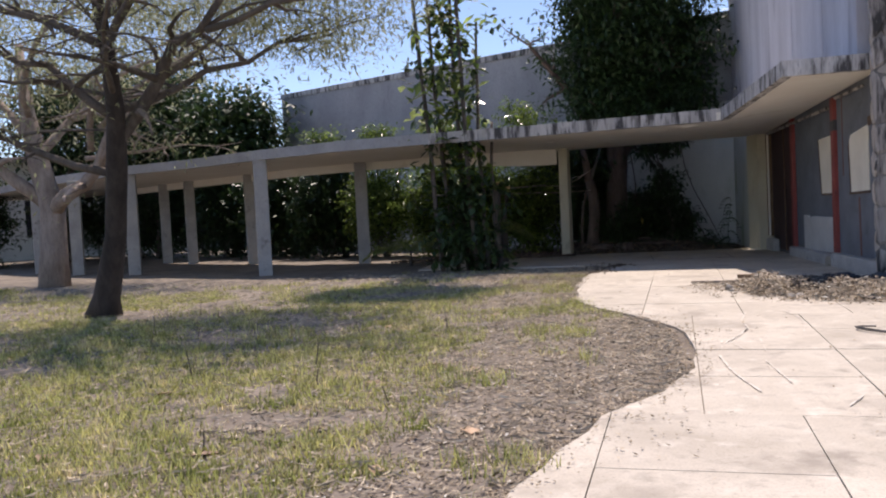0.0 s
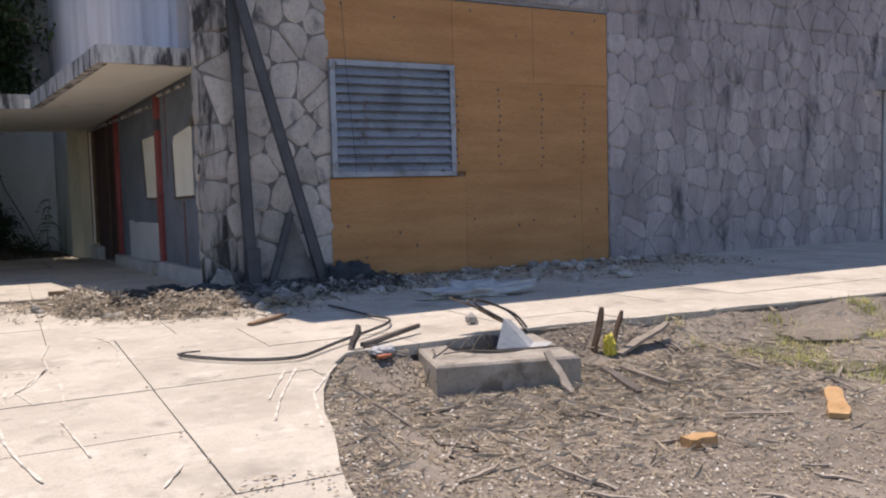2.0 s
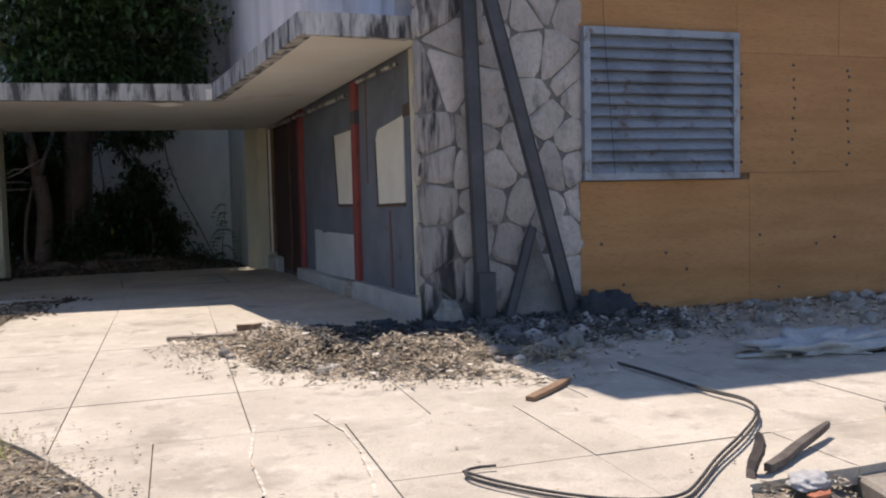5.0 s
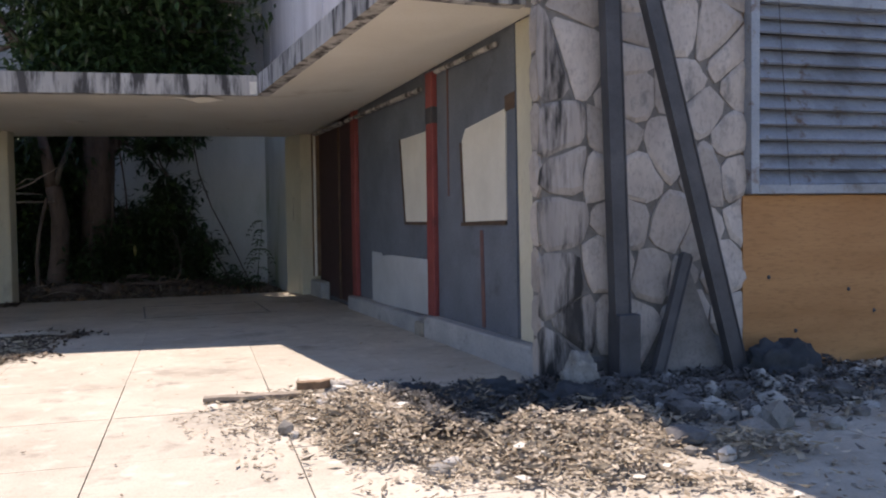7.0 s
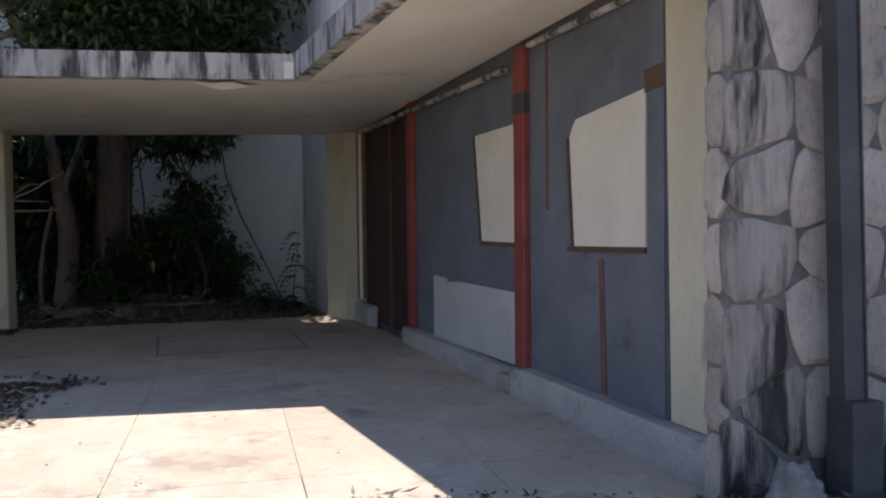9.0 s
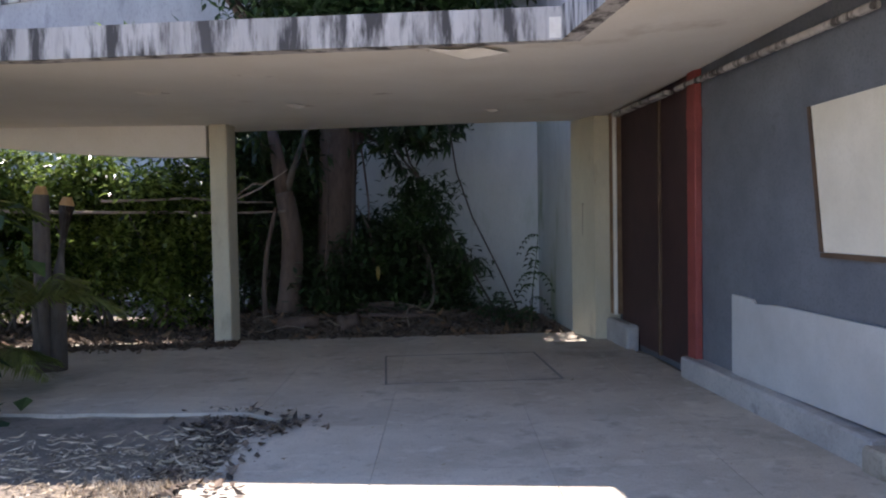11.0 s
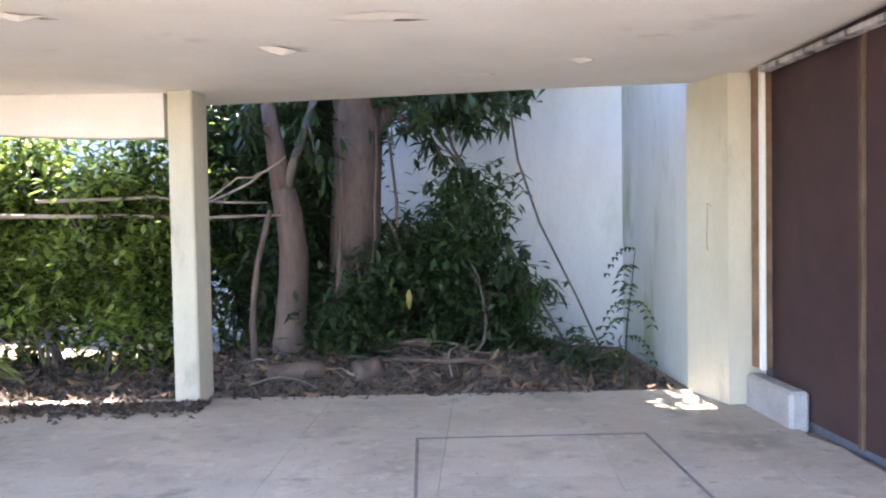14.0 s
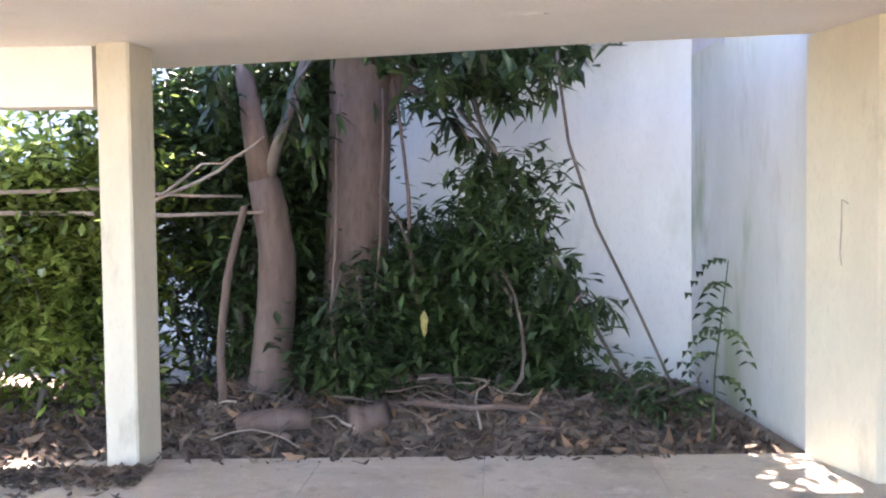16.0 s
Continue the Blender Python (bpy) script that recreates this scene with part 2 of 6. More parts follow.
def part(name, data, material, parent, label="", smooth=False):
    """Links a bmesh or a mesh as one object under a thing or a part."""
    me = finish(name, data, material, smooth) if isinstance(data, bmesh.types.BMesh) else data
    ob = new(name, me)
    ob.parent = parent
    if label:
        ob["label"] = label
    return ob


def thing(name, label, category, m=None, group="", kind=""):
    ob = new(name)
    if m is not None:
        ob.matrix_world = m
    return tagged(ob, label, category, group, kind)


def single(name, data, material, label, category, m=None, group="", kind="", smooth=False):
    me = finish(name, data, material, smooth) if isinstance(data, bmesh.types.BMesh) else data
    ob = new(name, me)
    if m is not None:
        ob.matrix_world = m
    return tagged(ob, label, category, group, kind)


def box(x0, x1, y0, y1, z0, z1, bevel=0.0, bm=None):
    bm = bm or bmesh.new()
    r = bmesh.ops.create_cube(bm, size=1, matrix=Matrix.Translation(((x0 + x1) / 2, (y0 + y1) / 2, (z0 + z1) / 2)) @ Matrix.Diagonal((x1 - x0, y1 - y0, z1 - z0, 1)))
    if bevel:
        es = list({e for v in r["verts"] for e in v.link_edges})
        bmesh.ops.bevel(bm, geom=es, offset=bevel, segments=1, affect="EDGES")
    return bm


def prism(poly, z0, z1, bm=None):
    """A flat polygon (x, y) raised from z0 to z1; each may be a function of (x, y)."""
    bm = bm or bmesh.new()
    f0 = z0 if callable(z0) else (lambda x, y: z0)
    f1 = z1 if callable(z1) else (lambda x, y: z1)
    lo = [bm.verts.new((x, y, f0(x, y))) for x, y in poly]
    hi = [bm.verts.new((x, y, f1(x, y))) for x, y in poly]
    bm.faces.new(lo[::-1])
    bm.faces.new(hi)
    for i in range(len(poly)):
        j = (i + 1) % len(poly)
        bm.faces.new((lo[i], lo[j], hi[j], hi[i]))
    return bm


def tube(points, radii, sides=8, bm=None, closed_end=True):
    """A tapered tube through points."""
    bm = bm or bmesh.new()
    pts = [Vector(p) for p in points]
    rings = []
    for i, p in enumerate(pts):
        d = (pts[min(i + 1, len(pts) - 1)] - pts[max(i - 1, 0)]).normalized()
        a = d.orthogonal().normalized() if abs(d.z) > 0.99 else d.cross(Vector((0, 0, 1))).normalized()
        b = d.cross(a)
        r = radii[i] if isinstance(radii, (list, tuple)) else radii
        rings.append([bm.verts.new(p + r * (math.cos(k * math.tau / sides) * a + math.sin(k * math.tau / sides) * b)) for k in range(sides)])
    for u, v in zip(rings, rings[1:]):
        for k in range(sides):
            bm.faces.new((u[k], u[(k + 1) % sides], v[(k + 1) % sides], v[k]))
    if closed_end:
        bm.faces.new(rings[0][::-1])
        bm.faces.new(rings[-1])
    return bm


def clip(poly, nx, ny, c):
    """The piece of a convex polygon where nx x + ny y <= c."""
    out = []
    for i in range(len(poly)):
        p, q = poly[i], poly[(i + 1) % len(poly)]
        a, b = nx * p[0] + ny * p[1] - c, nx * q[0] + ny * q[1] - c
        if a <= 0:
            out.append(p)
        if a * b < 0:
            s = a / (a - b)
            out.append((p[0] + s * (q[0] - p[0]), p[1] + s * (q[1] - p[1])))
    return out


def cells(x0, x1, y0, y1, sx, sy, r, jitter=0.42):
    """Irregular cells that fill a rectangle, as convex polygons."""
    nx, ny = max(1, round((x1 - x0) / sx)), max(1, round((y1 - y0) / sy))
    dx, dy = (x1 - x0) / nx, (y1 - y0) / ny
    seeds = {}
    for i in range(nx):
        for j in range(ny):
            seeds[i, j] = (x0 + (i + 0.5 + (0.5 if j % 2 else 0) * (nx > 2) * 0.6 + r.uniform(-jitter, jitter)) * dx, y0 + (j + 0.5 + r.uniform(-jitter, jitter)) * dy)
    out = []
    for (i, j), (px, py) in seeds.items():
        poly = [(x0, y0), (x1, y0), (x1, y1), (x0, y1)]
        for a in range(-3, 4):
            for b in range(-3, 4):
                q = seeds.get((i + a, j + b))
                if q and (a or b) and len(poly) > 2:
                    vx, vy = q[0] - px, q[1] - py
                    poly = clip(poly, vx, vy, (q[0] ** 2 - px ** 2 + q[1] ** 2 - py ** 2) / 2)
        if len(poly) > 2:
            out.append(poly)
    return out


def stone_mesh(poly, depth, gap, r, material):
    """A rough flat stone in the local x-z plane, standing out towards -y; its origin is its middle."""
    cx, cy = sum(p[0] for p in poly) / len(poly), sum(p[1] for p in poly) / len(poly)
    cut = []
    for i in range(len(poly)):
        p, q = poly[i], poly[(i + 1) % len(poly)]
        s = min(0.3, 0.07 / max(0.02, math.hypot(q[0] - p[0], q[1] - p[1])))
        cut += [(p[0] + s * (q[0] - p[0]), p[1] + s * (q[1] - p[1])), (q[0] - s * (q[0] - p[0]), q[1] - s * (q[1] - p[1]))]
    poly = cut
    fine = []
    for i in range(len(poly)):
        p, q = poly[i], poly[(i + 1) % len(poly)]
        ln = math.hypot(q[0] - p[0], q[1] - p[1])
        if ln < 0.03:
            continue
        for k in range(max(1, min(2, round(ln / 0.15)))):
            s = k / max(1, min(2, round(ln / 0.15)))
            fine.append((p[0] + s * (q[0] - p[0]), p[1] + s * (q[1] - p[1])))
    if len(fine) < 3:
        return None, 0, 0
    size = max(0.05, min(math.hypot(p[0] - cx, p[1] - cy) for p in fine))
    k1 = max(0.3, 1 - gap / size)
    k2 = max(0.2, 1 - (gap + 0.035) / size)
    jit = [(r.uniform(-0.014, 0.014), r.uniform(-0.014, 0.014)) for _ in fine]
    d = depth * r.uniform(0.6, 1.25)
    tx, tz = r.uniform(-0.05, 0.05), r.uniform(-0.05, 0.05)
    vs = [((p[0] - cx) * k1 + j[0], 0.01, (p[1] - cy) * k1 + j[1]) for p, j in zip(fine, jit)]
    vs += [((p[0] - cx) * k1 + j[0], -d * 0.55, (p[1] - cy) * k1 + j[1]) for p, j in zip(fine, jit)]
    vs += [((p[0] - cx) * k2 + j[0], -d * r.uniform(0.9, 1.1) + tx * (p[0] - cx) + tz * (p[1] - cy), (p[1] - cy) * k2 + j[1]) for p, j in zip(fine, jit)]
    vs.append((0, -d * r.uniform(1.0, 1.25), 0))
    n = len(fine)
    fs = []
    for i in range(n):
        j = (i + 1) % n
        fs += [(i, j, n + j, n + i), (n + i, n + j, 2 * n + j, 2 * n + i), (2 * n + i, 2 * n + j, 3 * n)]
    return mesh_of("facing_stone", vs, fs, material), cx, cy


def soft_mesh(name, size, seed, material, rough=0.28, flat=0.25):
    """A crumpled soft lump that lies on the ground."""
    bm = bmesh.new()
    bmesh.ops.create_icosphere(bm, subdivisions=4, radius=0.5)
    for v in bm.verts:
        q = v.co * 5 + Vector((seed * 7.1, 0, 0))
        k = 1 + rough * (noise.noise(q) + 0.6 * abs(noise.noise(q * 2.3)))
        v.co = Vector((v.co.x * size[0] * k, v.co.y * size[1] * k, (max(-flat, v.co.z) + flat) * size[2] * k))
    return finish(name, bm, material, True)


def chunk_mesh(name, size, r, material, flat=0.6):
    """A broken lump."""
    bm = bmesh.new()
    bmesh.ops.create_icosphere(bm, subdivisions=1, radius=0.5)
    for v in bm.verts:
        k = r.uniform(0.75, 1.2)
        v.co = Vector((v.co.x * size[0] * k, v.co.y * size[1] * k, max(-0.3, v.co.z) * size[2] * k * flat / 0.6))
    lo = min(v.co.z for v in bm.verts)
    for v in bm.verts:
        v.co.z -= lo
    return finish(name, bm, material)


def leaf_cloud(places, length, width, r, droop=0.4):
    """Verts and faces of many folded leaves at places."""
    vs, fs = [], []
    for p in places:
        yaw, pitch = r.uniform(0, math.tau), r.gauss(-droop, 0.5)
        d = Vector((math.cos(yaw) * math.cos(pitch), math.sin(yaw) * math.cos(pitch), math.sin(pitch)))
        s = d.cross(Vector((r.uniform(-0.4, 0.4), r.uniform(-0.4, 0.4), 1))).normalized()
        up = s.cross(d)
        ln, w = length * r.uniform(0.6, 1.3), width * r.uniform(0.7, 1.2)
        p = Vector(p)
        k = len(vs)
        vs += [p, p + d * ln * 0.5 + s * w + up * w * 0.35, p + d * ln, p + d * ln * 0.5 - s * w + up * w * 0.35]
        fs += [(k, k + 1, k + 2), (k, k + 2, k + 3)]
    return vs, fs


def clumps(centre, radii, n_clumps, per, spread, r, shell=0.55):
    """Leaf places in uneven clumps within an ellipsoid."""
    out, c = [], Vector(centre)
    for _ in range(n_clumps):
        d = Vector((r.gauss(0, 1), r.gauss(0, 1), r.gauss(0, 1))).normalized()
        q = c + Vector((d.x * radii[0], d.y * radii[1], d.z * radii[2])) * (shell + (1 - shell) * r.random()) * r.uniform(0.55, 1.08)
        for _ in range(per):
            out.append(q + Vector((r.gauss(0, spread), r.gauss(0, spread), r.gauss(0, spread * 0.75))))
    return out


# ---- ground, paving ----


def ground_z(x, y):
    """Soil beside the path lies a little lower than the paving."""
    z = -0.035
    if y < -5.38:
        k = min(1, max(0, min(-5.4 - 0.16 * max(0, x - 1.2) - y, x + 1.0 - 0.433 * (y + 5.75)) / 0.6))
        z -= 0.27 * k * k * (3 - 2 * k) * (1 - 0.6 * min(1, max(0, (x - 2.5) / 3.5)))
    u, v = 0.94 * (x + 0.278) - 0.342 * (y + 6.18), 0.342 * (x + 0.278) + 0.94 * (y + 6.18)
    deep = min(u, 1.26 - u, v, 1.2 - v)  # how far inside the manhole box
    if deep > -0.1:
        z = min(z, -0.45 if deep > 0.2 else -0.16)
    if y > 10.6 and -6.0 < x < -0.6:
        k = min(1, max(0, (y - 10.65) / 0.9)) * min(1, (x + 6.0) / 0.9) * min(1, max(0, (-0.9 - x) / 1.2))
        z += 0.22 * k * k * (3 - 2 * k)
    near = max(0.0, 1 - max(0, abs(x + 5) - 12) / 10) * max(0.0, 1 - max(0, abs(y + 3) - 12) / 10)
    return z + near * 0.025 * (noise.noise(Vector((x * 0.9, y * 0.9, 0))) + 0.5 * noise.noise(Vector((x * 3, y * 3, 4))))


def build_ground():
    def axis(lo, hi, step):
        vals = [-3000, -800, -250, -100, -50]
        v = lo
        while v <= hi:
            vals.append(v)
            v += step
        return vals + [50, 100, 250, 800, 3000]

    xs, ys = axis(-30, 24, 0.3), axis(-20, 24, 0.3)
    vs = [(x, y, ground_z(x, y)) for y in ys for x in xs]
    n = len(xs)
    fs = [(j * n + i, j * n + i + 1, (j + 1) * n + i + 1, (j + 1) * n + i) for j in range(len(ys) - 1) for i in range(n - 1)]
    tagged(new("ground", mesh_of("ground", vs, fs, M["soil"], True)), "dry brown soil with leaf litter", "ground", kind="structure")


build_ground()
FR = pose(0, 0.157, 0, 0, 0, -5.03)  # frame of the front wall: x along it, -y out of it
FI = FR.inverted()

PAVED = [(-8.2, -40), (-5.6, -13), (-5.05, -11), (-4.95, -9.6), (-4.5, -8.1), (-4.05, -7.4), (-3.72, -6.65), (-3.62, -5.4), (-3.62, -4.5), (-3.95, -3.4), (-4.6, -2), (-4.85, -1), (-4.9, 1.5), (-4.75, 3.7), (-4.45, 4.2), (-4.3, 5.4),
         (-4.05, 5.6), (-4.5, 6.05), (-5.45, 6.1), (-9, 6.7), (-9, 10.7), (-0.1, 10.4), (0.0, 0.4), (25, -1.9), (25, -9.0), (12, -7.2), (4.47, -6.0), (1.2, -5.42), (-0.7, -5.38), (-1.0, -5.75), (-1.4, -6.4),
         (-1.7, -7.1), (-2.2, -8.5), (-2.45, -9.1), (-3.1, -11), (-5.6, -40)]

PAVING = [[(-8.2, -40), (-5.6, -13), (-5.05, -11), (-4.95, -9.6), (-4.5, -8.1), (-4.05, -7.4), (-3.72, -6.5), (-1.43, -6.5), (-1.7, -7.1), (-2.2, -8.5), (-2.45, -9.1), (-3.1, -11), (-5.6, -40)],
          [(-3.72, -6.5), (-3.62, -5.4), (-3.62, -4.5), (-3.95, -3.4), (-4.6, -2), (-4.85, -1), (-4.9, 1.5), (-4.72, 3.8), (-4.55, 4.0), (-0.02, 4.0), (-0.02, 0.42), (-0.7, 0.42), (-0.7, -5.38), (-1.0, -5.75), (-1.43, -6.5)],
          [(-0.7, -5.38), (-0.7, 0.42), (0.0, 0.4), (25, -1.9), (25, -9.0), (12, -7.2), (4.47, -6.0), (1.2, -5.42)],
          [(-4.55, 4.0), (-4.45, 4.2), (-4.3, 5.4), (-4.05, 5.6), (-4.5, 6.0), (-0.02, 6.0), (-0.02, 4.0)],
          [(-4.5, 6.0), (-5.45, 6.1), (-9, 6.7), (-9, 10.7), (-0.1, 10.4), (-0.02, 6.0)]]


def rough_edge(poly, step=0.35, amp=0.05):
    r = random.Random(3)
    out = []
    for i in range(len(poly)):
        p, q = Vector(poly[i]), Vector(poly[(i + 1) % len(poly)])
        n = max(1, int((q - p).length / step)) if (q - p).length < 6 and not (p.x == q.x or p.y == q.y) else 1
        for k in range(n):
            w = p.lerp(q, k / n)
            out.append((w.x + r.uniform(-amp, amp) * (k > 0), w.y + r.uniform(-amp, amp) * (k > 0)))
    return out


# ---- canopy: one slab over the forecourt and the covered way ----
FRONT_EDGE = [(-1.84, 4.82), (-3.3, 5.08), (-4.8, 5.36), (-6.1, 5.62), (-8.4, 5.85), (-10.7, 6.2), (-13.3, 7.2), (-16.1, 8.7), (-18.5, 9.5), (-21.7, 11.3), (-23.4, 12.3), (-26.0, 14.2), (-34.0, 20.5)]
REAR_EDGE = [(-31.0, 25.6), (-25.0, 20.2), (-20.5, 16.9), (-17.0, 14.6), (-14.0, 12.9), (-11.4, 11.95), (-8.0, 11.6), (-5.4, 11.45), (-3.4, 10.95), (-1.9, 10.55), (-0.45, 10.28)]


def ceiling_z(x, y):
    return 3.06 + 0.26 * min(1.0, max(0.0, (4.9 - y) / 4.3))


def build_canopy():
    poly = [(-0.2, 0.52), (-1.46, 0.62)] + FRONT_EDGE + REAR_EDGE + [(-0.02, 10.25), (-0.02, 0.62), (-0.2, 0.62)]
    root = thing("canopy", "long flat concrete canopy with mildew-streaked edge", "canopy", kind="structure")
    ob = part("slab", prism(poly, ceiling_z, lambda x, y: ceiling_z(x, y) + 0.16), M["canopy"], root)
    tri = bmesh.new()
    tri.from_mesh(ob.data)
    bmesh.ops.triangulate(tri, faces=tri.faces)
    tri.to_mesh(ob.data)
    tri.free()
    # raised edge band along the front
    line = [(-0.22, 0.50), (-1.475, 0.60)] + [(-1.855, 4.83)] + FRONT_EDGE[1:]
    rows = []
    for i, (x, y) in enumerate(line):
        d = Vector(line[min(i + 1, len(line) - 1)]) - Vector(line[max(i - 1, 0)])
        n = Vector((d.y, -d.x)).normalized()
        if n.dot(Vector((0, -1))) < -0.3:
            n = -n
        z = ceiling_z(x, y)
        # outer face leans a little; n points outwards (away from the slab)
        o = Vector((x, y)) - n * 0.012 * (-1)
        inn = Vector((x, y)) - n * 0.16
        rows.append([(o.x, o.y, z - 0.015), (o.x, o.y, z + 0.24), (inn.x, inn.y, z + 0.24), (inn.x, inn.y, z - 0.012)])
    # far stretch has no streaks and takes the grey of unlit concrete
    for stretch, tone, words in ((rows[:7], "fascia", "concrete edge with black mildew streaks"), (rows[6:], "shade_render", "plain concrete edge in the grey of unlit concrete")):
        bm = bmesh.new()
        loops = [[bm.verts.new(v) for v in row] for row in stretch]
        for a, b in zip(loops, loops[1:]):
            for k in range(4):
                bm.faces.new((a[k], b[k], b[(k + 1) % 4], a[(k + 1) % 4]))
        bm.faces.new(loops[0])
        bm.faces.new(loops[-1][::-1])
        part("edge_band", bm, M[tone], root, words)
    # rear beam of the covered way
    bm = bmesh.new()
    rear = [(-5.62, 10.6), (-6.2, 10.62), (-6.8, 10.64), (-7.4, 10.67), (-8.0, 10.71), (-8.8, 10.78), (-11.4, 11.1), (-14, 12.1), (-17, 13.9), (-20.5, 16.2), (-25, 19.5)]
    for (x0, y0), (x1, y1) in zip(rear, rear[1:]):
        d = Vector((x1 - x0, y1 - y0)).normalized()
        w = Vector((-d.y, d.x)) * 0.1
        vs = []
        lo = [2.62 + 0.2 * min(1, max(0, (-x - 6.2) / 2.6)) ** 1.5 for x in (x0, x1)]
        for z in (0, 3.057):
            vs += [bm.verts.new((x0 + w.x, y0 + w.y, z or lo[0])), bm.verts.new((x1 + w.x, y1 + w.y, z or lo[1])), bm.verts.new((x1 - w.x, y1 - w.y, z or lo[1])), bm.verts.new((x0 - w.x, y0 - w.y, z or lo[0]))]
        for f in ((0, 1, 2, 3), (4, 7, 6, 5), (0, 4, 5, 1), (1, 5, 6, 2), (2, 6, 7, 3), (3, 7, 4, 0)):
            bm.faces.new([vs[k] for k in f])
    part("rear_beam", bm, M["canopy"], root)


build_canopy()


def build_column(x, y, turn, w=0.28, h=3.07, label="cream-painted square concrete column under the canopy", material="cream", deep=None):
    d = deep or w
    bm = box(-w / 2, w / 2, -d / 2, d / 2, -0.05, h, 0.015)
    single("column", bm, M[material], label, "column", pose(x, y, 0, 0, 0, turn), group="canopy columns", kind="structure")


build_column(-5.41, 10.56, -13, 0.26, 3.07, deep=0.33)
# these columns get a darker grey than the cream one, for their shade
for cx, cy, ct in ((-13.35, 7.4, 24), (-18.6, 9.75, 26), (-21.35, 10.95, 28), (-24.2, 12.9, 33), (-11.6, 10.95, 14), (-16.3, 13.4, 30), (-19.6, 15.4, 32), (-21.3, 16.6, 33)):
    build_column(cx, cy, ct, 0.36, 3.05, "column of the covered way, coloured grey for its shade", "curb")

# ---- main building ----
side = thing("wall_side", "side wall clad in painted boards under the canopy", "wall", kind="structure")
part("core", box(0.06, 0.35, 0.40, 9.75, -0.1, 3.3), M["greyboard"], side)
upper = thing("wall_upper", "tall stained pale wall above the canopy", "wall", kind="structure")
part("panel", box(-0.34, 0.3, 0.66, 13.35, 3.48, 10.0), M["upper"], upper)
# unseen slab, added so that shadow reaches further over the rubble heap
part("eave", box(-1.5, -0.345, 2.45, 13.35, 9.86, 10.0), M["canopy"], upper, "unseen roof slab added to shade the rubble heap")
for yy in (2.7, 5.1, 7.5, 9.9, 12.3):
    part("rib", box(-0.35, -0.34, yy - 0.03, yy + 0.03, 3.4, 9.99), M["upper"], upper)
wall_rear = thing("wall_garden", "damp-stained white wall of the garden corner", "wall", kind="structure")
part("panel", box(-0.345, 0.3, 10.36, 13.3, -0.1, 3.48), M["garden_wall"], wall_rear)

# garden back wall runs off to the north-west
bw = Vector((-0.15, 13.172)), Vector((-18.5, 22.6))
bdir = (bw[1] - bw[0]).normalized()
bnor = Vector((-bdir.y, bdir.x))
if bnor.y < 0:
    bnor = -bnor
pts = [bw[0], bw[1], bw[1] + bnor * 0.3, bw[0] + bnor * 0.3]
back = thing("wall_back", "tall pale garden wall, upper part greyed for shade, with blackened coping", "wall", kind="structure")
part("panel", prism([tuple(p) for p in pts], -0.1, 4.4), M["white_wall"], back)
# same wall above 4.4 m, its shade put into a darker grey
part("upper_panel", prism([tuple(p) for p in pts], 4.4, 6.9), M["shade_render"], back, "upper wall, coloured darker grey for its shade")
part("coping", prism([tuple(p) for p in (bw[0] - bnor * 0.05, bw[1] - bnor * 0.05, bw[1] + bnor * 0.35, bw[0] + bnor * 0.35)], 6.903, 7.12), M["fascia"], back, "blackened coping")

# far wing on the west side
wing = thing("far_building", "low pale building seen between the trees", "building", pose(-34, 27, 0, 0, 0, 33))
part("wall", box(-12, 12, 0, 6, -0.1, 5.2), M["white_wall"], wing)
part("roof", box(-12.3, 12.3, -0.5, 6.3, 5.2, 5.5, 0.02), M["fascia"], wing)
for wx in (-8, -4, 0, 4, 8):
    part("window", box(wx - 1.1, wx + 1.1, -0.02, 0.02, 1.2, 3.2), M["void"], wing)

# front wall core, with the doorway at its far end
front = thing("wall_front", "front wall faced with irregular weathered stone", "wall", FR, kind="structure")
part("core", box(-0.25, 1.72, 0.0, 0.20, -0.3, 10.0), M["mortar"], front)
part("core", box(1.72, 7.2, 0.12, 0.7, -0.3, 4.55), M["mortar2"], front)
part("core", box(1.72, 7.2, 0.0, 0.7, 4.55, 10.0), M["mortar2"], front)
part("core", box(7.2, 15.75, 0.0, 0.7, -0.3, 10.0), M["mortar2"], front)
part("core", box(15.75, 17.1, 0.0, 0.7, 3.02, 10.0), M["mortar2"], front)
part("core", box(17.1, 34.0, 0.0, 0.7, -0.3, 10.0), M["mortar2"], front)
part("lintel", box(14.9, 18.4, -0.45, 0.0, 3.4, 3.7, 0.01), M["curb"], front)
door = thing("doorway_1", "doorway in a pale frame, its dark opening a black sheet", "door", FR, kind="structure")
# near-black sheet stands in for the darkness inside the opening
part("leaf", box(15.75, 17.1, 0.25, 0.3, -0.05, 3.02), M["void"], door)
part("door_frame", box(15.15, 15.75, -0.06, 0.0, -0.05, 3.39, 0.01), M["curb"], door)
# closing walls of the block behind
shell = thing("wall_block", "plain outer walls of the main building", "wall", kind="structure")
part("panel", box(0.6, 33, 13.3, 13.6, -0.1, 10), M["upper"], shell)
part("panel", box(33, 33.3, -2.4, 13.6, -0.1, 10), M["upper"], shell)
part("roof", prism([(-0.2, 0.8), (33.2, -2.0), (33.2, 13.5), (-0.2, 13.3)], 9.5, 9.7), M["curb"], shell)

# facing stones of the corner pier, front and side
r = random.Random(11)
pier = thing("stone_pier", "corner pier of pale irregular stones with dark joints", "pier", FR, kind="structure")
